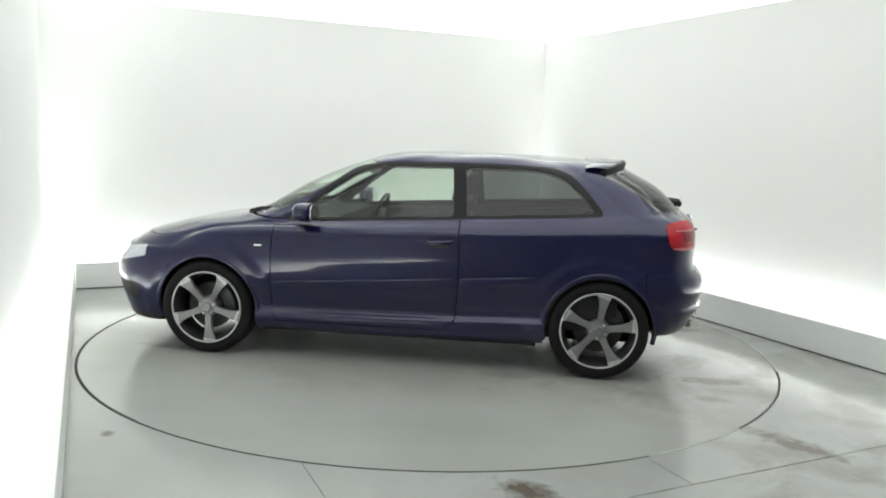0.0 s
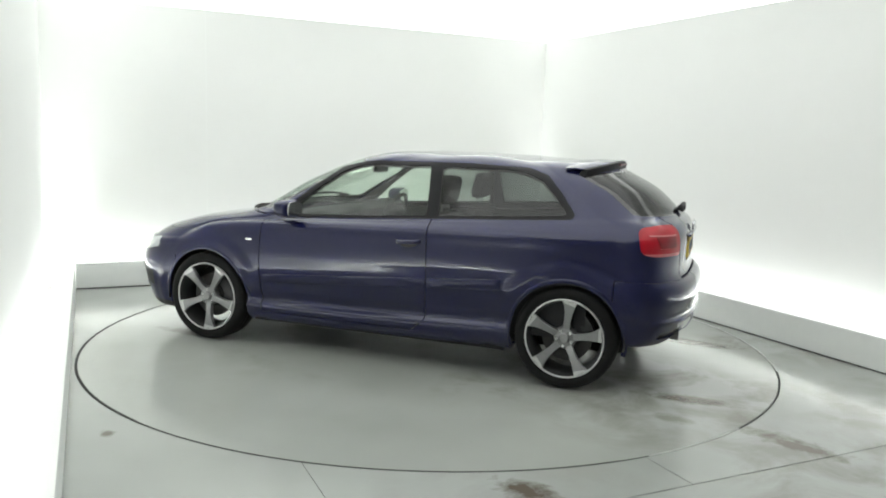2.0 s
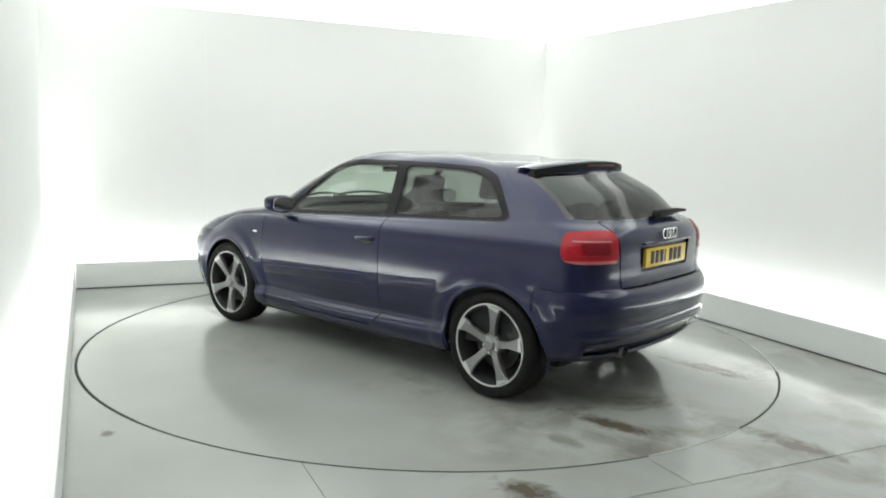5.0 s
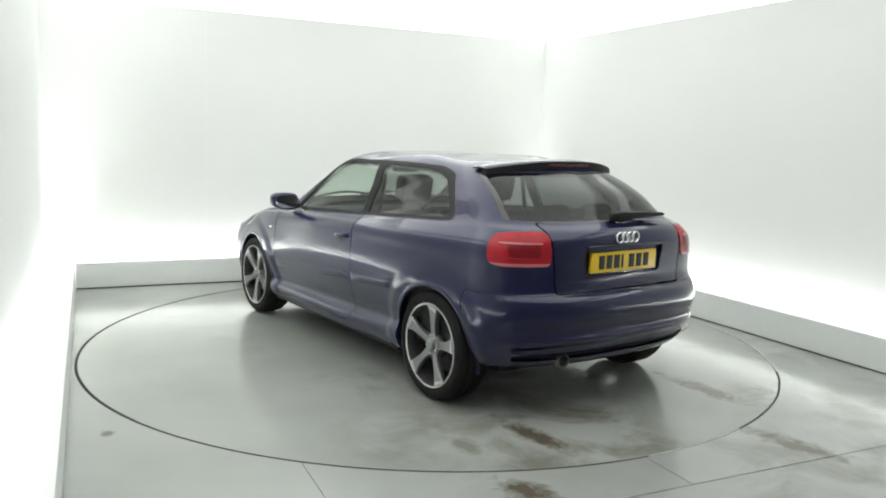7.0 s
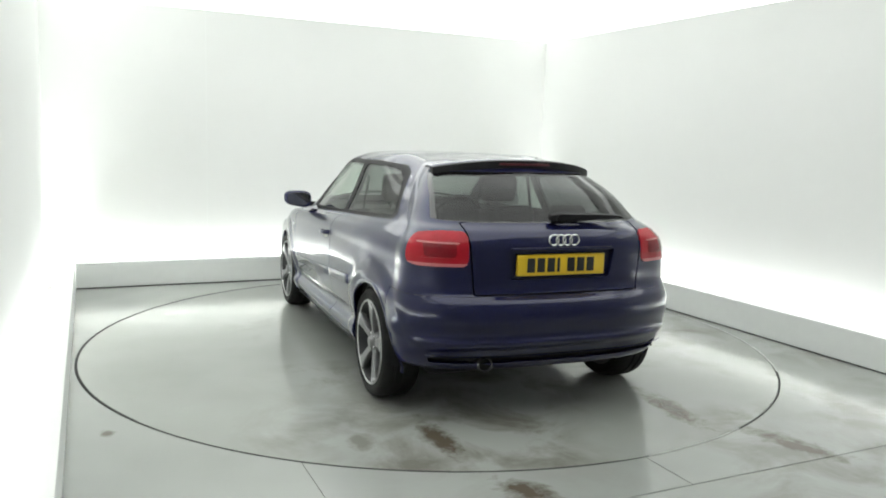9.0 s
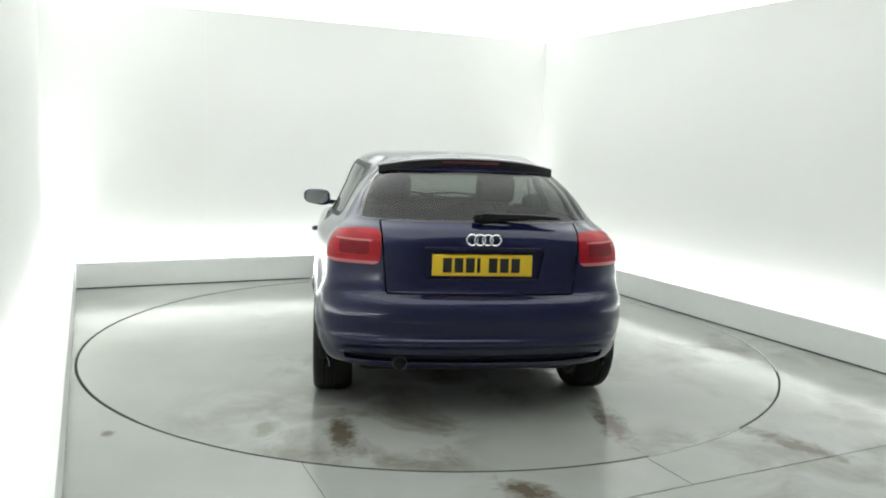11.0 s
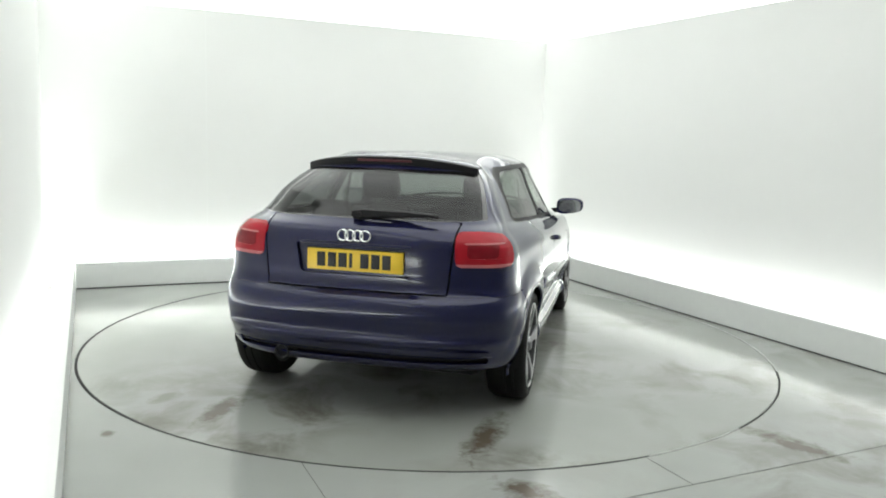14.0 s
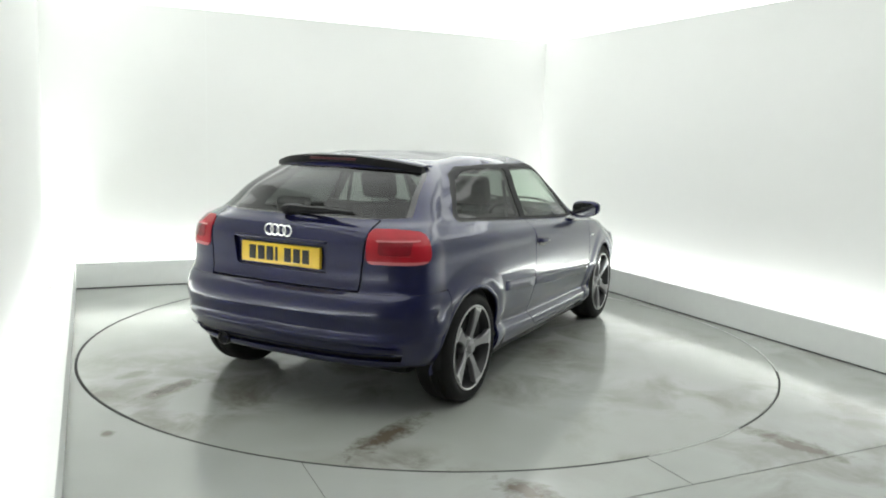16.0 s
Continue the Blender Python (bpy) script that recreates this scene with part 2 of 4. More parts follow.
def tube(points, radius, sides=8, closed=False):
    """A round bar along points."""
    bm = bmesh.new()
    pts = [Vector(p) for p in points]
    rings = []
    n = len(pts)
    for i, p in enumerate(pts):
        d = (pts[(i + 1) % n] - pts[i - 1]) if closed else (pts[min(i + 1, n - 1)] - pts[max(i - 1, 0)])
        d.normalize()
        s = d.cross(Vector((0.13, 0.21, 1))).normalized()
        u = s.cross(d)
        rings.append([bm.verts.new(p + radius * (math.cos(2 * math.pi * j / sides) * s + math.sin(2 * math.pi * j / sides) * u)) for j in range(sides)])
    for i in range(n if closed else n - 1):
        a, b = rings[i], rings[(i + 1) % n]
        for j in range(sides):
            bm.faces.new((a[j], a[(j + 1) % sides], b[(j + 1) % sides], b[j]))
    if not closed:
        bm.faces.new(rings[0])
        bm.faces.new(rings[-1][::-1])
    bmesh.ops.recalc_face_normals(bm, faces=bm.faces[:])
    return bm


def slab(points, thick, bevel=0.0):
    """A flat plate from an outline of 3D points, thickened against its normal."""
    bm = bmesh.new()
    f = bm.faces.new([bm.verts.new(p) for p in points])
    f.normal_update()
    n = f.normal.copy()
    top = bmesh.ops.extrude_face_region(bm, geom=[f])
    for v in top["geom"]:
        if isinstance(v, bmesh.types.BMVert):
            v.co += n * thick
    bmesh.ops.recalc_face_normals(bm, faces=bm.faces[:])
    if bevel:
        bmesh.ops.bevel(bm, geom=bm.edges[:], offset=bevel, segments=2, affect="EDGES", profile=0.5)
    return bm


def ribbon(rows, closed_ends=True):
    """A bar through rows of section points."""
    bm = bmesh.new()
    rings = [[bm.verts.new(p) for p in row] for row in rows]
    n = len(rings[0])
    for p, q in zip(rings, rings[1:]):
        for j in range(n):
            bm.faces.new((p[j], p[(j + 1) % n], q[(j + 1) % n], q[j]))
    if closed_ends:
        bm.faces.new(rings[0])
        bm.faces.new(rings[-1][::-1])
    bmesh.ops.recalc_face_normals(bm, faces=bm.faces[:])
    return bm


def split(polys, f):
    """Cut polygons (lists of tuples) where f changes sign: those inside (f < 0), those outside."""
    ins, outs = [], []
    for poly in polys:
        d = [f(v) for v in poly]
        if max(d) <= 0:
            ins.append(poly)
        elif min(d) >= 0:
            outs.append(poly)
        else:
            a, b = [], []
            n = len(poly)
            for i in range(n):
                p, q, dp, dq = poly[i], poly[(i + 1) % n], d[i], d[(i + 1) % n]
                (a if dp <= 0 else b).append(p)
                if dp == 0:
                    b.append(p)
                if dp * dq < 0:
                    t = dp / (dp - dq)
                    m = tuple(u + (w - u) * t for u, w in zip(p, q))
                    a.append(m)
                    b.append(m)
            if len(a) > 2:
                ins.append(a)
            if len(b) > 2:
                outs.append(b)
    return ins, outs


def outline(points, grow=0.0):
    """Signed distance in a plane to a polygon with (grow) widened, rounded edges."""
    pts = [(float(a), float(b)) for a, b in points]

    def f(px, pz):
        best, inside = 1e9, False
        for i in range(len(pts)):
            (ax, az), (bx, bz) = pts[i - 1], pts[i]
            ex, ez, wx, wz = bx - ax, bz - az, px - ax, pz - az
            t = max(0, min(1, (wx * ex + wz * ez) / (ex * ex + ez * ez)))
            best = min(best, (wx - ex * t) ** 2 + (wz - ez * t) ** 2)
            if (az > pz) != (bz > pz) and px < (bx - ax) * (pz - az) / (bz - az) + ax:
                inside = not inside
        return (-1 if inside else 1) * math.sqrt(best) - grow
    return f


# ---------- booth ----------
def structure(name, bm, mat, label, category, m=None):
    ob = part(name, bm, mat, None, "", False)
    ob.matrix_world = m if m else BOOTH
    return tagged(ob, label, category, kind="structure")


def wall_bm(x0, x1, y0, y1, z0, z1):
    bm = box_bm(x0, x1, y0, y1, z0, z1)
    return bm


WX, WV = HALF + GAP, BACK + GAP
structure("wall_back", wall_bm(-WX - 0.12, WX + 0.12, WV, WV + 0.12, -0.05, WALL_TOP), WALL, "smooth white-painted back wall washed by cove light", "wall")
structure("wall_left", wall_bm(-WX - 0.12, -WX, FRONT - 0.1, WV + 0.05, -0.05, WALL_TOP), WALL, "smooth white-painted side wall washed by cove light", "wall", flared(-1))
structure("wall_right", wall_bm(WX, WX + 0.12, FRONT - 0.1, WV + 0.05, -0.05, WALL_TOP), WALL, "smooth white-painted side wall washed by cove light", "wall", flared(1))
# unseen wall added behind the camera to give reflections and bounce
structure("front_reflector", wall_bm(-WX - 0.32, WX + 0.32, FRONT - 0.12, FRONT, -0.05, CEILING_Z), REFLECT_WALL, "unseen grey wall added behind the camera for reflections in the car", "wall")
structure("ceiling", box_bm(-WX - 0.34, WX + 0.34, FRONT - 0.12, WV + 0.2, CEILING_Z, CEILING_Z + 0.1), SOFFIT_MAT, "plain white ceiling over the booth", "ceiling")
# added fill sheet out of view, evens the light on walls and floor
structure("overhead_fill", box_bm(-WX + 0.6, WX - 0.6, RUN_END, WV - 0.6, CEILING_Z - 0.012, CEILING_Z - 0.004), FILL_SHEET, "unseen glowing sheet added under the ceiling as fill light", "ceiling light")


def tube_band(x0, x1, y0, y1, side):
    """The lit band of tube covers on a wall's head, set back a little from the wall's face."""
    ob = structure("cove_light_strip", box_bm(x0, x1, y0, y1, WALL_TOP + 0.002, CEILING_Z - 0.002), DIFFUSER, "glowing white tube cover along the top of a wall", "cove light", flared(side))
    return ob


tube_band(-WX - 0.03, WX + 0.03, WV + 0.02, WV + 0.08, 0)
for side in (1, -1):
    a, b = sorted((side * (WX + 0.02), side * (WX + 0.08)))
    tube_band(a, b, RUN_END, WV + 0.01, side)
    structure("wall_head", box_bm(a, b, FRONT, RUN_END - 0.003, WALL_TOP + 0.002, CEILING_Z - 0.002), WALL, "plain white wall head beyond the lit band", "wall", flared(side))


def plinth(name, x0, x1, y0, y1, label, side=0):
    ob = structure(name, box_bm(x0, x1, y0, y1, 0.0, PLINTH_H, 0.004), PLINTH, label, "plinth", flared(side))
    return ob


plinth("plinth_back", -HALF + 0.043, HALF - 0.003, BACK, BACK + PLINTH_D, "low white box plinth hiding the strip lights")
plinth("plinth_left", -HALF - PLINTH_D + 0.02, -HALF + 0.04, FRONT + 0.1, BACK + PLINTH_D, "low white box plinth hiding the strip lights", -1)
plinth("plinth_right", HALF, HALF + PLINTH_D, FRONT + 0.1, BACK + PLINTH_D, "low white box plinth hiding the strip lights", 1)


def shadow_line(x0, x1, y0, y1):
    return box_bm(x0, x1, y0, y1, 0.001, 0.009)


structure("trim_1", shadow_line(-HALF + 0.012, HALF - 0.012, BACK - 0.009, BACK - 0.002), SHADOW_GAP, "thin dark joint strip along the foot of a plinth", "trim", flared(0))
structure("trim_3", shadow_line(HALF - 0.0065, HALF - 0.002, FRONT + 0.2, BACK - 0.014), SHADOW_GAP, "thin dark joint strip along the foot of a plinth", "trim", flared(1))


structure("trim_10", box_bm(-HALF - PLINTH_D + 0.0135, -HALF - PLINTH_D + 0.0165, -1.2, 1.55, PLINTH_H - 0.02, PLINTH_H + 0.0015), GRIT, "thin dark joint along the back edge of a plinth", "trim", flared(-1))


def floor_pieces():
    """The floor round the turntable: painted slabs parted by saw-cut joints, over a dark bed."""
    bed = structure("floor", box_bm(-WX - 0.3, WX + 0.3, FRONT, WV, -0.12, -0.03), SHADOW_GAP, "painted grey concrete floor with wet patches and brown stains", "floor")
    n = 44
    xs = [-WX - 0.2 + (2 * WX + 0.4) * i / n for i in range(n + 1)]
    ys = [FRONT + (WV - FRONT) * i / n for i in range(n + 1)]
    cells = [[(xs[i], ys[j]), (xs[i + 1], ys[j]), (xs[i + 1], ys[j + 1]), (xs[i], ys[j + 1])] for i in range(n) for j in range(n)]
    _, cells = split(cells, lambda p: math.hypot(p[0], p[1]) - (DISC_R + 0.001))
    near, far = split(cells, lambda p: p[1] + 2.755)
    sets = []
    right, left = split(near, lambda p: -(p[0] + 1.50))
    sets += [right, left]
    j1, rest2 = split(far, lambda p: max(p[1] + 1.9, p[0] + 1.50))
    j2, rest3 = split(rest2, lambda p: max(p[1] + 1.9, -(p[0] + 1.50), p[0] - 0.04))
    sets += [j2, j1 + rest3]
    for faces in sets:
        bm = bmesh.new()
        seen = {}
        for poly in faces:
            vs = []
            for p in poly:
                k = (round(p[0], 4), round(p[1], 4))
                if k not in seen:
                    seen[k] = bm.verts.new((p[0], p[1], 0))
                if seen[k] not in vs:
                    vs.append(seen[k])
            if len(vs) > 2:
                try:
                    bm.faces.new(vs)
                except ValueError:
                    pass
        bm.normal_update()
        for f in bm.faces:
            if f.normal.z < 0:
                f.normal_flip()
        # saw cuts: every rim drawn back 2 mm, then folded down
        rim = [e for e in bm.edges if e.is_boundary]
        pull = {}
        for e in rim:
            f = e.link_faces[0]
            inward = (f.calc_center_median() - (e.verts[0].co + e.verts[1].co) / 2)
            d = (e.verts[1].co - e.verts[0].co).normalized()
            inward = (inward - d * inward.dot(d)).normalized()
            for v in e.verts:
                pull[v] = pull.get(v, Vector()) + inward
        low = bmesh.ops.extrude_edge_only(bm, edges=rim)
        for g in low["geom"]:
            if isinstance(g, bmesh.types.BMVert):
                g.co.z -= 0.03
        for v, d in pull.items():
            if d.length > 0:
                v.co += d.normalized() * (0.0035 if v.co.y < -2.6 else 0.0015)
        piece = part("slab", bm, CONCRETE, bed, "", False)
    return bed


floor_pieces()


def turntable():
    """A flush round platform in the floor, with its own rim strip."""
    root = new("turntable")
    bm = lathe([(0.0001, 0.0), (0.6, 0.0), (1.2, 0.0), (1.8, 0.0), (DISC_R - 0.010, 0.0), (DISC_R - 0.008, -0.0015), (DISC_R - 0.008, -0.03)], 160)
    bmesh.ops.rotate(bm, verts=bm.verts[:], matrix=Matrix.Rotation(radians(90), 3, "X"))
    bm.normal_update()
    if sum(f.normal.z for f in bm.faces) < 0:
        bmesh.ops.reverse_faces(bm, faces=bm.faces[:])
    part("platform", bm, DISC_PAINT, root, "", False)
    hoop = lathe([(DISC_R - 0.0075, -0.0005), (DISC_R - 0.005, -0.0015), (DISC_R - 0.005, -0.04), (DISC_R - 0.0075, -0.04)], 160, True)
    bmesh.ops.rotate(hoop, verts=hoop.verts[:], matrix=Matrix.Rotation(radians(90), 3, "X"))
    bmesh.ops.recalc_face_normals(hoop, faces=hoop.faces[:])
    part("edge_hoop", hoop, SOOT_STEEL, root, "thin dark steel hoop round the platform")
    tagged(root, "flush round turntable painted grey with wet smears and stains", "turntable")
    return root


table = turntable()


def rim_joint(name, a0, a1, inner, mat, label):
    """An arc of the still joint round the turntable, by headings in degrees."""
    n = max(6, int((a1 - a0) / 1.5))
    rows = []
    for i in range(n + 1):
        a = radians(a0 + (a1 - a0) * i / n)
        rows.append([(r * math.cos(a), r * math.sin(a), z) for r, z in ((DISC_R - inner, 0.0012), (DISC_R + 0.0045, 0.0012), (DISC_R + 0.0045, -0.028), (DISC_R - inner, -0.028))])
    ob = part(name, ribbon(rows), mat, None, "", False)
    return tagged(ob, label, "trim", kind="structure")


rim_joint("trim_4", 232.0, 292.0, 0.008, SHADOW_GAP, "open dark joint round the turntable")
rim_joint("trim_11", 158.0, 232.0, 0.013, SHADOW_GAP, "wide dark joint round the turntable")
rim_joint("trim_5", 292.0, 296.0, 0.004, SHADOW_GAP, "narrow end of the dark joint round the turntable")
rim_joint("trim_6", 296.0, 313.0, 0.009, GRIT, "joint round the turntable packed with pale grit")
rim_joint("trim_7", 313.0, 344.0, 0.004, SHADOW_GAP, "narrow dark joint round the turntable")
rim_joint("trim_8", -16.0, 100.0, 0.009, GRIT, "joint round the turntable packed with pale grit")
rim_joint("trim_9", 100.0, 158.0, 0.002, SHADOW_GAP, "hairline dark joint round the turntable")

seam = structure("trim_2", box_bm(-1.212, -1.208, WV - 0.0015, WV + 0.01, PLINTH_H, WALL_TOP - 0.002), PLINTH, "faint upright joint between two wall boards", "trim")


# ---------- the car: its skin as loops that run round it, from tail centre to nose centre ----------
A1, A2 = 0.24, 0.80


def smooth(knots, x):
    """Monotone-looking cubic through (x, value) knots."""
    if x <= knots[0][0]:
        return knots[0][1]
    if x >= knots[-1][0]:
        return knots[-1][1]
    for i in range(len(knots) - 1):
        (x0, y0), (x1, y1) = knots[i], knots[i + 1]
        if x <= x1:
            def slope(j):
                if j == 0 or j == len(knots) - 1:
                    return (knots[1][1] - knots[0][1]) / (knots[1][0] - knots[0][0]) if j == 0 else (knots[-1][1] - knots[-2][1]) / (knots[-1][0] - knots[-2][0])
                return (knots[j + 1][1] - knots[j - 1][1]) / (knots[j + 1][0] - knots[j - 1][0])
            h, t = x1 - x0, (x - x0) / (x1 - x0)
            m0, m1 = slope(i) * h, slope(i + 1) * h
            return (2 * t**3 - 3 * t**2 + 1) * y0 + (t**3 - 2 * t**2 + t) * m0 + (-2 * t**3 + 3 * t**2) * y1 + (t**3 - t**2) * m1


class Loop:
    """xr, dr, nr: tail centre, depth and squareness of the tail's curve; xf, df, nf: the same at the nose;
    w: half-widths along x; z: tail centre, tail corner, heights along x, nose corner, nose centre."""

    def __init__(self, xr, dr, nr, xf, df, nf, w, z):
        self.xr, self.dr, self.nr, self.xf, self.df, self.nf, self.w = xr, dr, nr, xf, df, nf, w
        self.x1, self.x2 = xr + dr, xf - df
        zr, zc, mid, zfc, zf = z
        self.z = [(0.0, zr), (A1 * 0.55, zr + (zc - zr) * 0.3), (A1, zc)] + [(A1 + (A2 - A1) * (x - self.x1) / (self.x2 - self.x1), v) for x, v in mid] + [(A2, zfc), (A2 + (1 - A2) * 0.45, zf + (zfc - zf) * 0.3), (1.0, zf)]

    def at(self, a):
        if a < A1:
            p = math.pi / 2 * a / A1
            c, s = max(0.0, math.cos(p)), math.sin(p)
            x = self.xr + self.dr * (1 - c ** (2 / self.nr))
            y = smooth(self.w, self.x1) * s ** (2 / self.nr)
        elif a > A2:
            p = math.pi / 2 * (1 - a) / (1 - A2)
            c, s = max(0.0, math.cos(p)), math.sin(p)
            x = self.xf - self.df * (1 - c ** (2 / self.nf))
            y = smooth(self.w, self.x2) * s ** (2 / self.nf)
        else:
            x = self.x1 + (self.x2 - self.x1) * (a - A1) / (A2 - A1)
            y = smooth(self.w, x)
        return x, y, smooth(self.z, a)


LOOPS = [
    # under-edge
    Loop(-1.770, 0.30, 2.6, 1.92, 0.40, 2.4, [(-1.5, 0.66), (0, 0.70), (1.5, 0.66)], (0.30, 0.30, [(-0.9, 0.20), (0.9, 0.18)], 0.20, 0.19)),
    # lower lip and sill foot
    Loop(-1.895, 0.36, 2.7, 2.06, 0.46, 2.4, [(-1.55, 0.78), (-0.9, 0.80), (0.9, 0.80), (1.6, 0.76)], (0.285, 0.285, [(-0.95, 0.205), (0.95, 0.185)], 0.19, 0.18)),
    # lower bulge
    Loop(-1.967, 0.40, 2.8, 2.13, 0.50, 2.4, [(-1.6, 0.822), (-0.9, 0.854), (0.9, 0.850), (1.63, 0.81)], (0.40, 0.40, [(-0.95, 0.335), (0.95, 0.30)], 0.32, 0.32)),
    Loop(-2.000, 0.425, 2.8, 2.15, 0.51, 2.4, [(-1.6, 0.828), (-0.9, 0.830), (0.9, 0.826), (1.63, 0.82)], (0.450, 0.448, [(-0.95, 0.375), (0.95, 0.335)], 0.38, 0.38)),
    Loop(-1.989, 0.42, 2.8, 2.16, 0.52, 2.4, [(-1.6, 0.834), (-0.9, 0.850), (0.9, 0.846), (1.63, 0.825)], (0.468, 0.466, [(-0.95, 0.45), (0.95, 0.41)], 0.42, 0.42)),
    # widest
    Loop(-2.010, 0.43, 2.8, 2.17, 0.53, 2.4, [(-1.6, 0.838), (-0.9, 0.876), (0.9, 0.873), (1.63, 0.832)], (0.565, 0.57, [(-0.95, 0.56), (0.95, 0.53)], 0.51, 0.50)),
    # bumper shelf
    Loop(-2.004, 0.43, 2.8, 2.15, 0.52, 2.4, [(-1.6, 0.836), (-0.9, 0.879), (0.9, 0.876), (1.6, 0.832)], (0.628, 0.628, [(-0.95, 0.66), (0.95, 0.62)], 0.585, 0.585)),
    Loop(-1.990, 0.415, 2.8, 2.13, 0.515, 2.4, [(-1.6, 0.831), (-0.9, 0.879), (0.9, 0.876), (1.6, 0.831)], (0.655, 0.655, [(-0.95, 0.70), (0.95, 0.66)], 0.62, 0.62)),
    Loop(-1.938, 0.36, 3.0, 2.10, 0.51, 2.4, [(-1.58, 0.818), (-0.9, 0.877), (0.9, 0.874), (1.58, 0.828)], (0.695, 0.70, [(-0.95, 0.74), (0.95, 0.70)], 0.655, 0.655)),
    Loop(-1.928, 0.35, 3.0, 2.07, 0.50, 2.4, [(-1.57, 0.806), (-0.9, 0.868), (0.9, 0.868), (1.57, 0.82)], (0.80, 0.80, [(-0.95, 0.83), (0.95, 0.775)], 0.70, 0.695)),
    # shoulder crease and the ledge above it
    Loop(-1.931, 0.36, 2.9, 2.035, 0.48, 2.4, [(-1.56, 0.795), (-0.9, 0.863), (0.9, 0.860), (1.55, 0.797)], (0.910, 0.910, [(-1.2, 0.908), (-0.3, 0.878), (0.9, 0.828), (1.3, 0.808)], 0.725, 0.705)),
    Loop(-1.930, 0.36, 2.9, 2.02, 0.48, 2.4, [(-1.56, 0.787), (-0.9, 0.856), (0.9, 0.853), (1.54, 0.787)], (0.93, 0.93, [(-1.2, 0.925), (-0.3, 0.895), (0.9, 0.845), (1.3, 0.820)], 0.740, 0.718)),
    Loop(-1.905, 0.36, 2.8, 1.72, 0.42, 2.5, [(-1.54, 0.734), (-0.9, 0.806), (0.6, 0.800), (1.3, 0.73)], (1.000, 1.000, [(-1.2, 0.985), (-0.3, 0.945), (0.7, 0.895)], 0.840, 0.830)),
    # waist: foot of all glass
    Loop(-1.850, 0.42, 2.6, 1.12, 0.34, 2.9, [(-1.43, 0.698), (-0.9, 0.766), (0.3, 0.772), (0.78, 0.71)], (1.045, 1.045, [(-1.2, 1.025), (-0.33, 0.975), (0.5, 0.932)], 0.925, 0.950)),
    Loop(-1.695, 0.40, 2.5, 0.71, 0.34, 2.9, [(-1.30, 0.625), (-0.8, 0.684), (0.0, 0.688), (0.34, 0.645)], (1.19, 1.17, [(-0.9, 1.155), (-0.3, 1.15)], 1.135, 1.18)),
    # head of all glass
    Loop(-1.490, 0.36, 2.4, 0.255, 0.24, 2.9, [(-1.12, 0.535), (-0.7, 0.596), (-0.3, 0.602), (0.02, 0.585)], (1.303, 1.278, [(-0.8, 1.313), (-0.4, 1.326)], 1.323, 1.349)),
    Loop(-1.43, 0.38, 2.4, 0.15, 0.30, 2.7, [(-1.05, 0.475), (-0.6, 0.53), (-0.2, 0.52)], (1.338, 1.324, [(-0.7, 1.362)], 1.364, 1.375)),
    Loop(-1.18, 0.40, 2.3, -0.06, 0.34, 2.3, [(-0.8, 0.30), (-0.4, 0.30)], (1.366, 1.364, [(-0.6, 1.383)], 1.387, 1.390)),
    Loop(-0.85, 0.20, 2.0, -0.40, 0.15, 2.0, [(-0.7, 0.0), (-0.5, 0.0)], (1.386, 1.386, [(-0.6, 1.391)], 1.394, 1.394)),
]
K_SHELF, K_SHOULDER, K_WAIST, K_HEAD, K_END = 8.0, 11.0, 13.0, 15.0, len(LOOPS) - 1.0


ARCH_R, WHEEL_Z, AXLE = 0.345, 0.315, 1.289


def flare(x, z):
    """How far the wings swell out round the wheel openings."""
    r = min(math.hypot(x - AXLE, z - WHEEL_Z), math.hypot(x + AXLE, z - WHEEL_Z)) - ARCH_R
    t = min(1.0, max(0.0, (r - 0.060) / 0.085))
    return 0.013 * (1 - t * t * (3 - 2 * t)) if z > 0.2 else 0.0


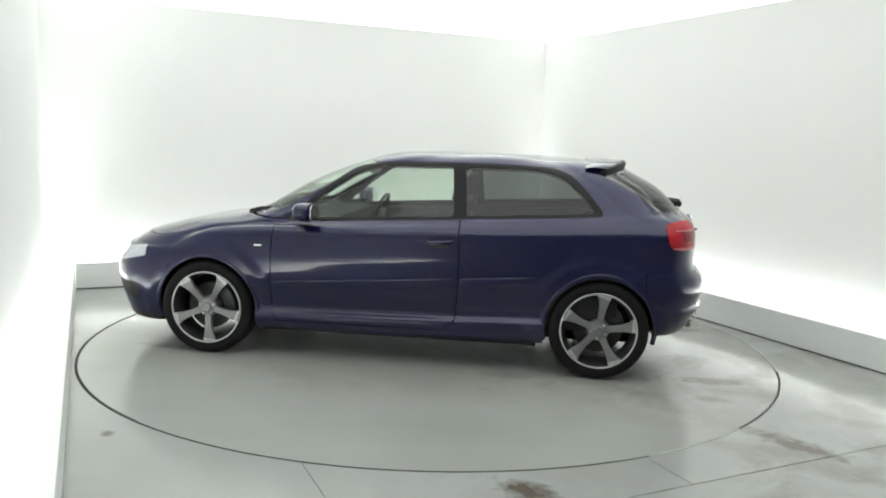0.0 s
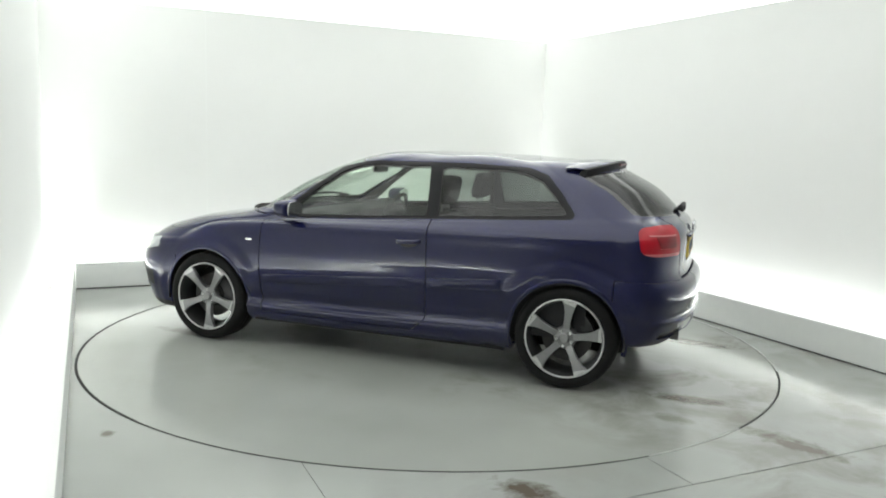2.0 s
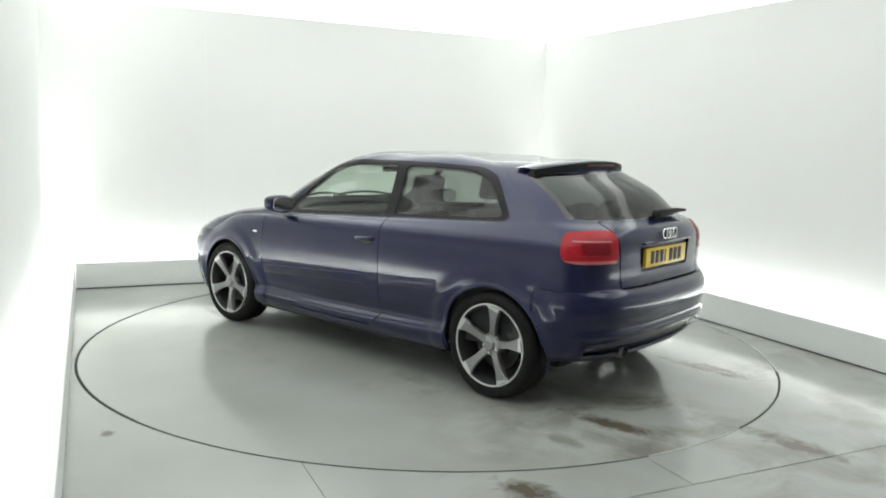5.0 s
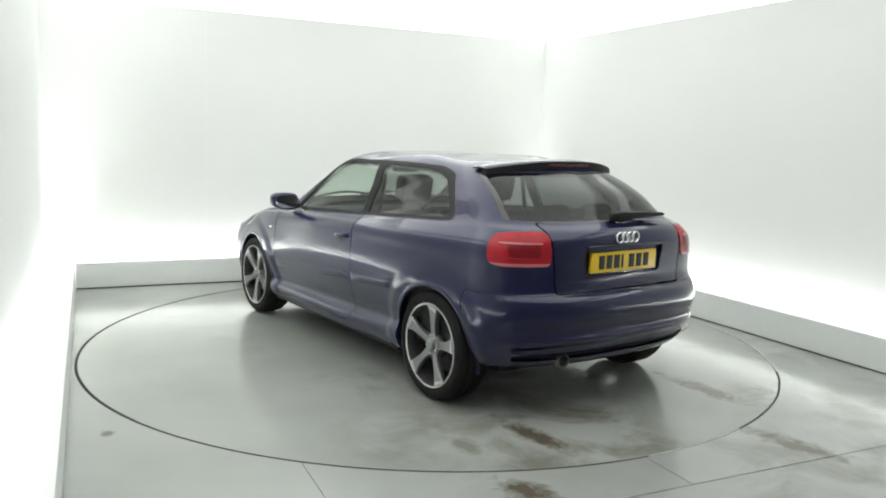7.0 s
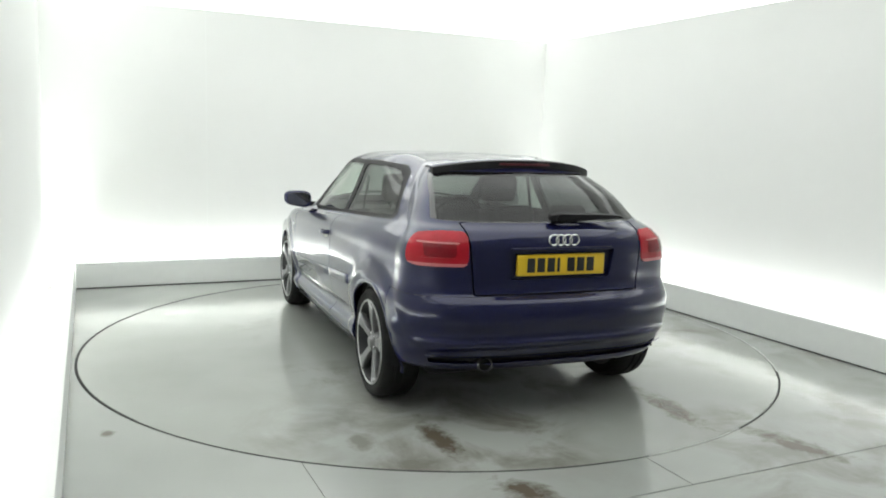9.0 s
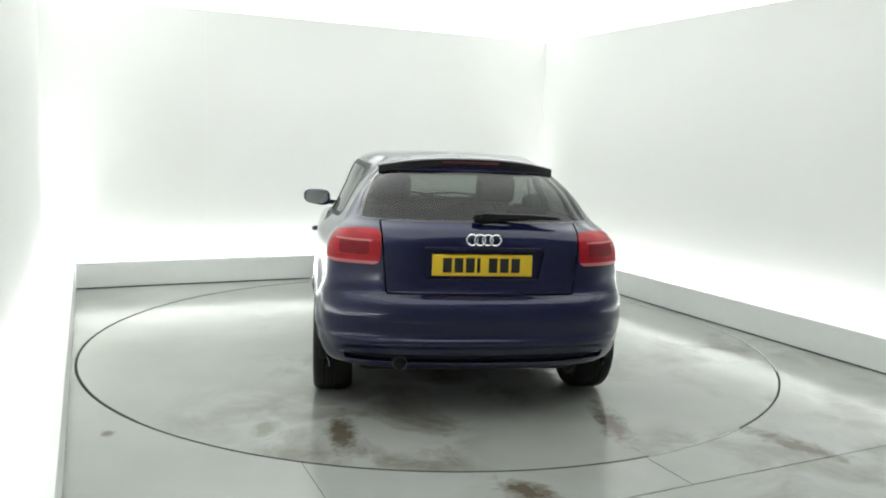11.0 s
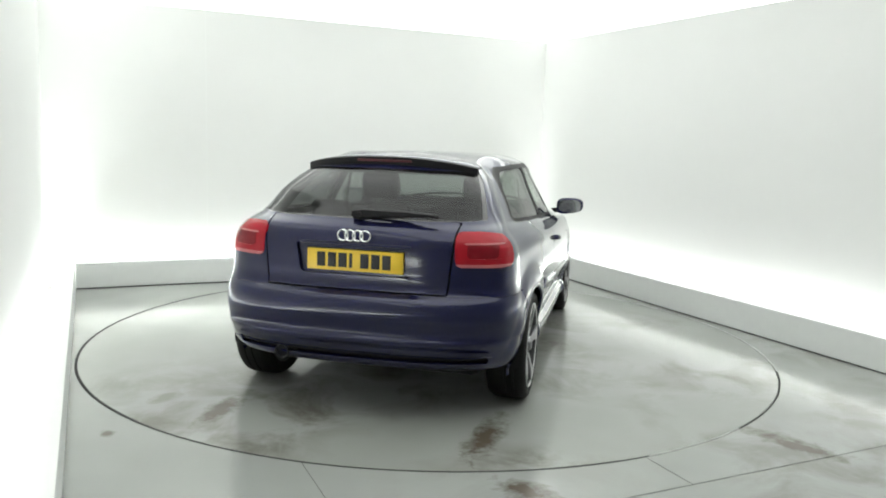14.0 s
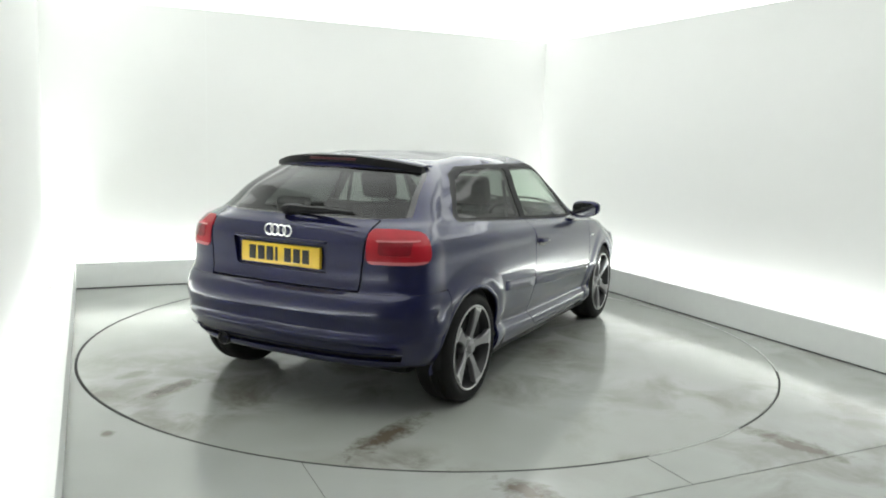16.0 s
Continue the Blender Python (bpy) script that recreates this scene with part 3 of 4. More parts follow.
def skin_grid(na=320, per=7):
    """The half skin (y >= 0) as quads of tuples x, y, z, a, k, nx, ny, nz."""
    aa = [i / na for i in range(na + 1)]
    net = np.array([[lp.at(a) for a in aa] for lp in LOOPS])
    rows, ks = [], []
    for i in range(len(LOOPS) - 1):
        p0, p1, p2, p3 = net[max(i - 1, 0)], net[i], net[i + 1], net[min(i + 2, len(LOOPS) - 1)]
        chord = np.linalg.norm(p2 - p1, axis=1)[:, None] + 1e-9
        before = np.linalg.norm(p1 - p0, axis=1)[:, None] + 1e-9
        after = np.linalg.norm(p3 - p2, axis=1)[:, None] + 1e-9
        # slopes weighed by spacing, so that uneven rows stay calm
        m1 = (p2 - p1) if i == 0 else chord * ((p1 - p0) / before * chord + (p2 - p1) / chord * before) / (chord + before)
        m2 = (p2 - p1) if i == len(LOOPS) - 2 else chord * ((p2 - p1) / chord * after + (p3 - p2) / after * chord) / (chord + after)
        for j in range(per):
            t = j / per
            rows.append((2 * t**3 - 3 * t**2 + 1) * p1 + (t**3 - 2 * t**2 + t) * m1 + (-2 * t**3 + 3 * t**2) * p2 + (t**3 - t**2) * m2)
            ks.append(i + t)
    rows.append(net[-1])
    ks.append(K_END)
    g = np.array(rows)
    for row in g:
        for q in row:
            if q[1] > 0.7 and q[2] < 0.85:
                q[1] += flare(q[0], q[2])
    g[:, 0, 1] = 0
    g[:, -1, 1] = 0
    g[-1, :, 1] = 0
    wide = np.concatenate([g[:, 1:2] * (1, -1, 1), g, g[:, -2:-1] * (1, -1, 1)], axis=1)
    da = wide[:, 2:] - wide[:, :-2]
    dk = np.gradient(g, axis=0)
    nn = np.cross(dk, da)
    nn[-1] = (0, 0, 1)
    nn /= np.linalg.norm(nn, axis=2)[..., None] + 1e-12
    vert = [[(*map(float, g[i, j]), aa[j], ks[i], *map(float, nn[i, j])) for j in range(na + 1)] for i in range(len(ks))]
    return [[vert[i][j], vert[i + 1][j], vert[i + 1][j + 1], vert[i][j + 1]] for i in range(len(ks) - 1) for j in range(na)]


def panel(name, polys, mat, parent, sides, label="", depth=0.012, lift=0.0):
    """A panel cut from the skin, its rim folded inwards. sides: 1 left, -1 right, 0 both in one."""
    bm = bmesh.new()
    seen, normal = {}, {}
    for sign in ((1, -1) if sides == 0 else (sides,)):
        for poly in polys:
            vs = []
            for v in poly:
                y = v[1] * sign
                k = (round(v[0], 5), round(y, 5) + 0.0, round(v[2], 5))
                if k not in seen:
                    n = Vector((v[5], v[6] * sign, v[7]))
                    seen[k] = bm.verts.new(Vector((v[0], y, v[2])) + n * lift)
                    normal[seen[k]] = n
                if seen[k] not in vs:
                    vs.append(seen[k])
            if len(vs) > 2:
                try:
                    bm.faces.new(vs if sign > 0 else vs[::-1])
                except ValueError:
                    pass
    bm.verts.index_update()
    rim = [e for e in bm.edges if e.is_boundary]
    fold = []
    if depth:
        inner = {}
        for e in rim:
            f = e.link_faces[0]
            p, q = e.verts
            for lo in f.loops:
                if lo.edge == e:
                    p, q = lo.vert, lo.link_loop_next.vert
            pair = []
            for v in (q, p):
                if v not in inner:
                    inner[v] = bm.verts.new(v.co - normal[v] * depth)
                pair.append(v)
            fold.append((pair[0], pair[1], inner[pair[1]], inner[pair[0]]))
        for quad in fold:
            try:
                f = bm.faces.new((quad[0], quad[1], quad[2], quad[3]))
                f.smooth = False
            except ValueError:
                pass
    bm.verts.index_update()
    norms = [tuple(normal[v]) if v in normal else (0.0, 0.0, 0.0) for v in bm.verts]
    me = bpy.data.meshes.new(name)
    folds = len(fold)
    bm.to_mesh(me)
    bm.free()
    me.materials.append(mat)
    total = len(me.polygons)
    loops = [(0.0, 0.0, 0.0)] * len(me.loops)
    for p in me.polygons:
        p.use_smooth = True
        if p.index < total - folds:
            for li in p.loop_indices:
                loops[li] = norms[me.loops[li].vertex_index]
        else:
            for li in p.loop_indices:
                loops[li] = tuple(p.normal)
    me.normals_split_custom_set(loops)
    ob = new(name, me)
    ob.parent = parent
    if label:
        tagged(ob, label)
    return ob


WINDOW_A = [(0.725, 0.932), (0.50, 1.125), (0.335, 1.245), (0.21, 1.283), (0.05, 1.297), (-0.315, 1.303), (-0.345, 0.988)]
WINDOW_B = [(-0.425, 0.994), (-0.40, 1.303), (-0.83, 1.300), (-0.94, 1.287), (-1.05, 1.242), (-1.145, 1.155), (-1.235, 1.055), (-1.222, 1.037)]
SURROUND = [(0.80, 0.918), (0.55, 1.125), (0.36, 1.268), (0.21, 1.306), (0.05, 1.320), (-0.60, 1.325), (-0.95, 1.311), (-1.08, 1.268), (-1.18, 1.175), (-1.285, 1.048), (-1.272, 1.020)]
DOOR = [(0.832, 0.26), (0.838, 0.60), (0.825, 0.905), (-0.385, 0.972), (-0.395, 0.60), (-0.375, 0.33), (-0.30, 0.262)]
DOOR_F, SURROUND_F, WIN_A_F, WIN_B_F = outline(DOOR), outline(SURROUND, 0.003), outline(WINDOW_A), outline(WINDOW_B)


def car_skin(car):
    polys = skin_grid()

    def on_side(v):
        return v[1] > 0.45 and v[6] > 0.35

    # wheel openings
    for cx in (AXLE, -AXLE):
        _, polys = split(polys, lambda v: max(math.hypot(v[0] - cx, v[2] - WHEEL_Z) - ARCH_R, 0.45 - v[1]))
        _, polys = split(polys, lambda v: max(abs(v[0] - cx) - ARCH_R, v[2] - WHEEL_Z, 0.45 - v[1]))
    # side glass and its black surround
    dlo, polys = split(polys, lambda v: max(SURROUND_F(v[0], v[2]), 0.45 - v[1], 0.3 - v[6]))
    win_a, dlo = split(dlo, lambda v: WIN_A_F(v[0], v[2]))
    win_b, dlo = split(dlo, lambda v: WIN_B_F(v[0], v[2]))
    # windscreen and rear window
    screen, polys = split(polys, lambda v: max(K_WAIST + 0.10 - v[4], v[4] - (K_HEAD - 0.06), 0.842 - v[3]))
    screen_in, screen_rim = split(screen, lambda v: max(K_WAIST + 0.16 - v[4], v[4] - (K_HEAD - 0.12), 0.85 - v[3]))
    rear, polys = split(polys, lambda v: max(K_WAIST + 0.05 - v[4], v[4] - (K_HEAD + 0.06), v[3] - 0.170 - 0.012 * (v[4] - K_WAIST)))
    rear_in, rear_rim = split(rear, lambda v: max(K_WAIST + 0.10 - v[4], v[4] - (K_HEAD - 0.02), v[3] - 0.157 - 0.012 * (v[4] - K_WAIST)))
    painted = list(polys)
    # lamps
    def rounded(dists, r):
        pos = [max(d + r, 0.0) for d in dists]
        return math.sqrt(sum(d * d for d in pos)) + min(max(d + r for d in dists), 0.0) - r

    tail, polys = split(polys, lambda v: rounded((abs(v[2] - 0.922) - 0.087 + 0.15 * max(0.0, v[0] + 1.78), max(0.515 + (1.0 - v[2]) * 0.05 - v[1], v[0] + 1.668 + (1.0 - v[2]) * 0.22)), 0.03))
    head, polys = split(polys, lambda v: max(0.575 + (2.0 - v[0]) * 0.24 - v[2], v[2] - 0.690 - (1.9 - v[0]) * 0.10, 0.42 - v[1], 1.735 - v[0]))
    # rear bumper with its black insert, front bumper
    bump_r, polys = split(polys, lambda v: max(v[0] + 1.56, v[4] - (K_SHELF - 0.25), v[2] - 0.70))
    insert, bump_r = split(bump_r, lambda v: max(abs(v[2] - 0.350) - 0.024, v[0] + 1.72, v[1] - 0.70))
    bump_r, gap = split(bump_r, lambda v: max(v[4] - (K_SHELF - 0.30), v[0] + 1.565))
    bump_f, polys = split(polys, lambda v: max(1.56 - v[0], v[2] - 0.60))
    gap, bump_f = split(bump_f, lambda v: max(v[0] - 1.565, -9))
    fog, bump_f = split(bump_f, lambda v: max(abs(v[2] - 0.40) - 0.055, 0.46 - v[1], 1.80 - v[0]))
    lip, bump_f = split(bump_f, lambda v: v[2] - 0.235)
    # tailgate
    gate_f = lambda v: max(v[1] - (0.512 - (1.0 - v[2]) * 0.09), 0.695 - v[2], v[2] - 1.16, v[0] + 1.6, v[4] - (K_WAIST + 0.05))
    gate, polys = split(polys, gate_f)
    gap, polys = split(polys, lambda v: max(gate_f(v) - 0.009, v[0] + 1.6))
    hollow, gate = split(gate, lambda v: rounded((abs(v[2] - 0.846) - 0.080, v[1] - 0.325 + 0.15 * (0.92 - v[2])), 0.02))
    # bonnet
    hood_f = lambda v: max(K_SHOULDER + 0.35 - v[4], v[4] - (K_WAIST - 0.06), 0.72 - v[3])
    hood, polys = split(polys, hood_f)
    gap, polys = split(polys, lambda v: max(K_SHOULDER + 0.32 - v[4], v[4] - (K_WAIST - 0.02), 0.717 - v[3]))
    # doors
    door, polys = split(polys, lambda v: max(DOOR_F(v[0], v[2]), 0.45 - v[1], -v[6]))
    gap, polys = split(polys, lambda v: max(DOOR_F(v[0], v[2]) - 0.006, 0.45 - v[1], -v[6]))
    # roof
    roof, polys = split(polys, lambda v: max(K_HEAD + 0.55 - v[4], -9))

    panel("body", polys, PAINT, car, 0)
    panel("roof", roof, PAINT, car, 0)
    panel("bonnet", hood, PAINT, car, 0)
    panel("tailgate", gate, PAINT, car, 0, depth=0.024)
    panel("plate_recess", hollow, PAINT, car, 0, "navy plate recess in the tailgate", depth=0, lift=-0.022)
    panel("rear_bumper", bump_r, PAINT, car, 0)
    panel("front_bumper", bump_f, PAINT, car, 0)
    panel("front_lip", lip, BLACK, car, 0, "black front bumper lip")
    panel("bumper_insert", insert, BLACK, car, 0, "black grained plastic lower insert", lift=-0.02)
    panel("windscreen", screen_in, GLASS, car, 0, "clear laminated windscreen", depth=0, lift=-0.002)
    panel("windscreen_seal", screen_rim, GLOSS_BLACK, car, 0, "black windscreen border", lift=-0.001)
    panel("rear_window", rear_in, DARK_SMOKED, car, 0, "smoked heated rear window", depth=0, lift=-0.002)
    panel("rear_window_seal", rear_rim, GLOSS_BLACK, car, 0, "black rear window border", lift=-0.001)
    for s in (1, -1):
        d = panel("door", door, PAINT, car, s)
        panel("door_window", win_a, GLASS, car, s, "clear door glass, closed", depth=0, lift=-0.004)
        panel("quarter_window", win_b, SMOKED, car, s, "smoked fixed quarter glass", depth=0, lift=-0.004)
        panel("window_surround", dlo, BLACK, car, s, "black window surround and pillar", lift=-0.001)
        t = panel("tail_lamp", tail, RED_LENS, car, s, "red wraparound tail lamp lens", lift=0.004)
        low, _ = split(tail, lambda v: v[2] - 0.851)
        panel("reversing_strip", low, PALE_LENS, t, s, "pale clear strip at the lamp's foot", lift=0.0065, depth=0.003)
        core, _ = split(tail, lambda v: rounded((abs(v[2] - 0.918) - 0.036, max(0.578 - v[1], v[1] - 0.725)), 0.015))
        for k, zz in enumerate((0.884, 0.951)):
            bar, _ = split(tail, lambda v: rounded((abs(v[2] - zz) - 0.005, max(0.560 - v[1], v[1] - 0.745)), 0.004))
            panel("lamp_bar", bar, PALE_LENS, t, s, "pale reflector bar inside the lamp", lift=0.0068, depth=0.003)
        panel("lamp_core", core, DEEP_RED, t, s, "deep red inner lamp field", lift=0.0065, depth=0.003)
        panel("fog_grille", fog, BLACK, car, s, "black fog lamp grille", lift=-0.006)
        panel("headlamp", head, CLEAR_LENS, car, s, "clear bright headlamp lens", lift=0.002)
    # cabin lining inside all painted skin
    inner, _ = split(painted, lambda v: 0.88 - v[2])
    inner, _ = split(inner, lambda v: max(v[0] - 0.9, v[4] - (K_WAIST + 9)))
    panel("cabin_lining", [p[::-1] for p in inner + dlo], LINING, car, 0, "dark cabin lining", depth=0, lift=-0.030)


car = new("car")
tagged(car, "navy-blue metallic three-door hatchback parked on the turntable", "car")
car_skin(car)


def wheel_bm_spoke(R):
    """One broad blade: wide at the rim, waisted, dished towards the hub."""
    bm = bmesh.new()
    stations = [(0.055, -0.024, 0.024, -0.030), (0.10, -0.022, 0.020, -0.020), (0.15, -0.026, 0.024, -0.012), (0.195, -0.037, 0.032, -0.006), (R - 0.010, -0.056, 0.040, -0.004)]
    rings = []
    for r, a, b, o in stations:
        ring = []
        for y, z in ((a, o), (a * 0.86, o + 0.007), (b * 0.86, o + 0.007), (b, o), (b * 0.8, o - 0.030), (a * 0.8, o - 0.030)):
            ring.append(bm.verts.new((r, z, y)))
        rings.append(ring)
    n = 6
    for p, q in zip(rings, rings[1:]):
        for j in range(n):
            bm.faces.new((p[j], p[(j + 1) % n], q[(j + 1) % n], q[j]))
    bm.faces.new(rings[0])
    bm.faces.new(rings[-1][::-1])
    bmesh.ops.recalc_face_normals(bm, faces=bm.faces[:])
    return bm


def wheel(parent, x, side, turn, steer=0.0):
    """Wheel with its face towards +y (side 1) or -y (side -1)."""
    T, R = 0.315, 0.238
    w = new("wheel")
    w.parent = parent
    w.matrix_basis = pose(x, side * 0.862, T, 0, turn, (0 if side > 0 else 180) + steer)
    tagged(w, "five-spoke titanium-grey alloy wheel with machined edges")
    part("tyre", lathe([(R + 0.002, -0.012), (R + 0.012, -0.004), (T - 0.045, 0.004), (T - 0.022, -0.002), (T - 0.008, -0.016), (T - 0.001, -0.040), (T, -0.06), (T - 0.006, -0.063), (T - 0.006, -0.069), (T, -0.072), (T, -0.105), (T - 0.006, -0.108), (T - 0.006, -0.114), (T, -0.117), (T, -0.150), (T - 0.004, -0.185), (T - 0.025, -0.215), (R + 0.002, -0.20)], 72), RUBBER, w, "black low-profile tyre")
    rim = part("rim", lathe([(R + 0.006, -0.012), (R + 0.004, -0.003), (R - 0.006, -0.002), (R - 0.012, -0.012), (R - 0.020, -0.05), (R - 0.030, -0.10), (R - 0.022, -0.19), (R + 0.004, -0.20)], 72), BARREL, w, "dark wheel barrel")
    part("rim_lip", lathe([(R + 0.005, -0.010), (R + 0.004, -0.0005), (R - 0.001, 0.0015), (R - 0.0065, -0.0015), (R - 0.008, -0.010)], 72), MACHINED, w, "bright machined rim lip")
    for i in range(5):
        sp = part("spoke", wheel_bm_spoke(R), TITAN, w)
        sp.matrix_basis = pose(0, 0, 0, 0, 72 * i, 0)
        ed = part("spoke_face", slab([(a, b, c) for a, b, c in ((R - 0.010, 0.0035, -0.056), (R - 0.010, 0.0035, 0.036), (0.203, 0.0018, 0.031), (0.215, 0.0024, -0.034))], 0.002), MACHINED, sp, "machined spoke end")
    part("hub_cap", lathe([(0.0001, 0.000), (0.026, -0.001), (0.031, -0.006), (0.034, -0.02), (0.062, -0.026), (0.070, -0.040), (0.070, -0.07)], 40), TITAN, w)
    for i in range(5):
        b = part("wheel_bolt", lathe([(0.0001, -0.016), (0.008, -0.016), (0.0095, -0.020), (0.0095, -0.03)], 10), CHROME, w)
        b.matrix_basis = pose(0.048 * math.cos(radians(72 * i + 36)), 0, 0.048 * math.sin(radians(72 * i + 36)))
    part("brake_disc", lathe([(0.06, -0.075), (0.085, -0.082), (0.086, -0.092), (0.155, -0.092), (0.155, -0.112), (0.06, -0.112)], 48), DISC_IRON, w)
    cal = bmesh.new()
    for i in range(9):
        a = radians(-38 + 76 * i / 8)
        for r, o in ((0.105, -0.068), (0.172, -0.072), (0.172, -0.13), (0.105, -0.13)):
            cal.verts.new((-r * math.cos(a), o, r * math.sin(a)))
    cal.verts.ensure_lookup_table()
    for i in range(8):
        for j in range(4):
            cal.faces.new([cal.verts[4 * i + j], cal.verts[4 * i + (j + 1) % 4], cal.verts[4 * i + 4 + (j + 1) % 4], cal.verts[4 * i + 4 + j]])
    bmesh.ops.recalc_face_normals(cal, faces=cal.faces[:])
    part("brake_caliper", cal, BARREL, w)
    return w


wheel(car, AXLE, 1, 22)
wheel(car, -AXLE, 1, 46)
wheel(car, AXLE, -1, 8)
wheel(car, -AXLE, -1, 40)
for s in (1, -1):
    for cx in (AXLE, -AXLE):
        bm = bmesh.new()
        prev = None
        for i in range(29):
            a = radians(-8 + 196 * i / 28)
            c, sn = math.cos(a), math.sin(a)
            row = [bm.verts.new((cx + r * c, s * y, max(0.16, WHEEL_Z + r * sn))) for r, y in ((ARCH_R + 0.002, 0.835), (ARCH_R + 0.01, 0.80), (ARCH_R + 0.012, 0.56), (0.05, 0.55))]
            if prev:
                for j in range(3):
                    bm.faces.new((prev[j], prev[j + 1], row[j + 1], row[j]))
            prev = row
        part("wheel_arch_liner", bm, BLACK, car, "black wheel arch liner")
floor_pan = part("floor_pan", box_bm(-1.62, 1.75, -0.62, 0.62, 0.185, 0.30, 0.05), BLACK, car, "black underbody")



# ---------- fittings of the car ----------
def side_y(x, z):
    """Half-width of the skin at a place on the car's flank."""
    prof = []
    for lp in LOOPS[1:16]:
        a = A1 + (A2 - A1) * (x - lp.x1) / (lp.x2 - lp.x1)
        if 0.05 < a < 0.95:
            px, py, pz = lp.at(min(max(a, 0.0), 1.0))
            prof.append((pz, py))
    prof.sort()
    for (z0, y0), (z1, y1) in zip(prof, prof[1:]):
        if z0 <= z <= z1:
            return y0 + (y1 - y0) * (z - z0) / (z1 - z0 + 1e-9) + flare(x, z)
    return prof[0][1] if z < prof[0][0] else prof[-1][1]


def rub_strip(x0, x1, s):
    rows = []
    for i in range(21):
        t = i / 20
        x = x0 + (x1 - x0) * t
        z = 0.548 - 0.070 * x
        h = min(1.0, 0.25 + 14 * min(t, 1 - t))
        y = lambda dz, out: (x, s * (side_y(x, z + dz) + out), z + dz)
        rows.append([y(0.031, -0.004), y(0.029, 0.011 * h), y(0.025, 0.014 * h), y(-0.026, 0.014 * h), y(-0.031, 0.010 * h), y(-0.032, -0.004)])
    return ribbon(rows)


def arch_lip(cx, s):
    rows = []
    for i in range(41):
        a = radians(-14 + 208 * i / 40)
        c, sn = math.cos(a), math.sin(a)
        row = []
        for r, out in ((ARCH_R - 0.006, -0.012), (ARCH_R - 0.006, 0.002), (ARCH_R + 0.003, 0.006), (ARCH_R + 0.014, 0.004), (ARCH_R + 0.024, -0.003)):
            x, z = cx + r * c, WHEEL_Z + r * sn
            row.append((x, s * (side_y(x, max(z, 0.22)) + out), z))
        rows.append(row)
    return ribbon(rows)


def handle_bm(s):
    rows = []
    for i in range(13):
        t = i / 12
        x = -0.185 - 0.17 * t
        z = 0.822 + 0.012 * t
        out = 0.038 * math.sin(math.pi * min(1, max(0, t))) ** 0.4 if 0 < t < 1 else 0.0
        y = side_y(x, z) + out - 0.004
        rows.append([(x, s * (y + b), z + h) for b, h in ((0, 0.014), (0.008, 0.008), (0.008, -0.008), (0, -0.014), (-0.008, -0.008), (-0.008, 0.008))])
    return ribbon(rows)


def mirror_bm(s):
    bm = bmesh.new()
    bmesh.ops.create_uvsphere(bm, u_segments=28, v_segments=18, radius=1)
    for v in bm.verts:
        x, y, z = v.co
        sx = math.copysign(abs(x) ** 0.7, x)
        sy = math.copysign(abs(y) ** 0.62, y)
        sz = math.copysign(abs(z) ** 0.66, z)
        if sx < 0:
            sx *= 0.45
        v.co = Vector((0.585 + 0.085 * sx, s * (0.905 + 0.105 * sy), 0.985 + 0.062 * sz * (1 - 0.12 * sy) + 0.008 * sy))
    return bm


def wing_rows(top, drop, lead, trail):
    rows = []
    for i in range(41):
        f = -1 + i / 20
        y = 0.508 * f
        g = abs(f)
        zt = top - 0.052 * g ** 2.4
        xt = trail + 0.150 * g ** 3
        xl = lead + 0.03 * g ** 2
        d = drop * (1 - 0.7 * g ** 8)
        rows.append([(xl, y, zt - 0.006), ((xl + xt) / 2, y, zt + 0.001), (xt + 0.012, y, zt - 0.008), (xt, y, zt - 0.018), (xt + 0.004, y, zt - d * 0.8), (xt + 0.02, y, zt - d), (xl - 0.02, y, zt - d * 0.75)])
    return rows


part("roof_spoiler", ribbon(wing_rows(1.377, 0.046, -1.20, -1.455)), PAINT, car)
under = []
for i in range(41):
    f = -1 + i / 20
    g = abs(f)
    zt, xt = 1.368 - 0.052 * g ** 2.4, -1.455 + 0.150 * g ** 3
    d = 0.048 * (1 + 0.20 * g ** 6)
    y = 0.510 * f
    under.append([(xt + 0.016, y, zt + 0.0035), (xt - 0.004, y, zt - 0.002), (xt - 0.006, y, zt - d * 0.9), (xt + 0.03, y, zt - d - 0.003), (xt + 0.10, y, zt - d - 0.001), (xt + 0.05, y, zt - 0.03)])
spoiler_lip = part("spoiler_underside", ribbon(under), BLACK, car, "black spoiler rear edge")
part("brake_light", box_bm(-1.4635, -1.44, -0.16, 0.16, 1.339, 1.352, 0.004), DIM_RED, car, "dark red high-level brake light")

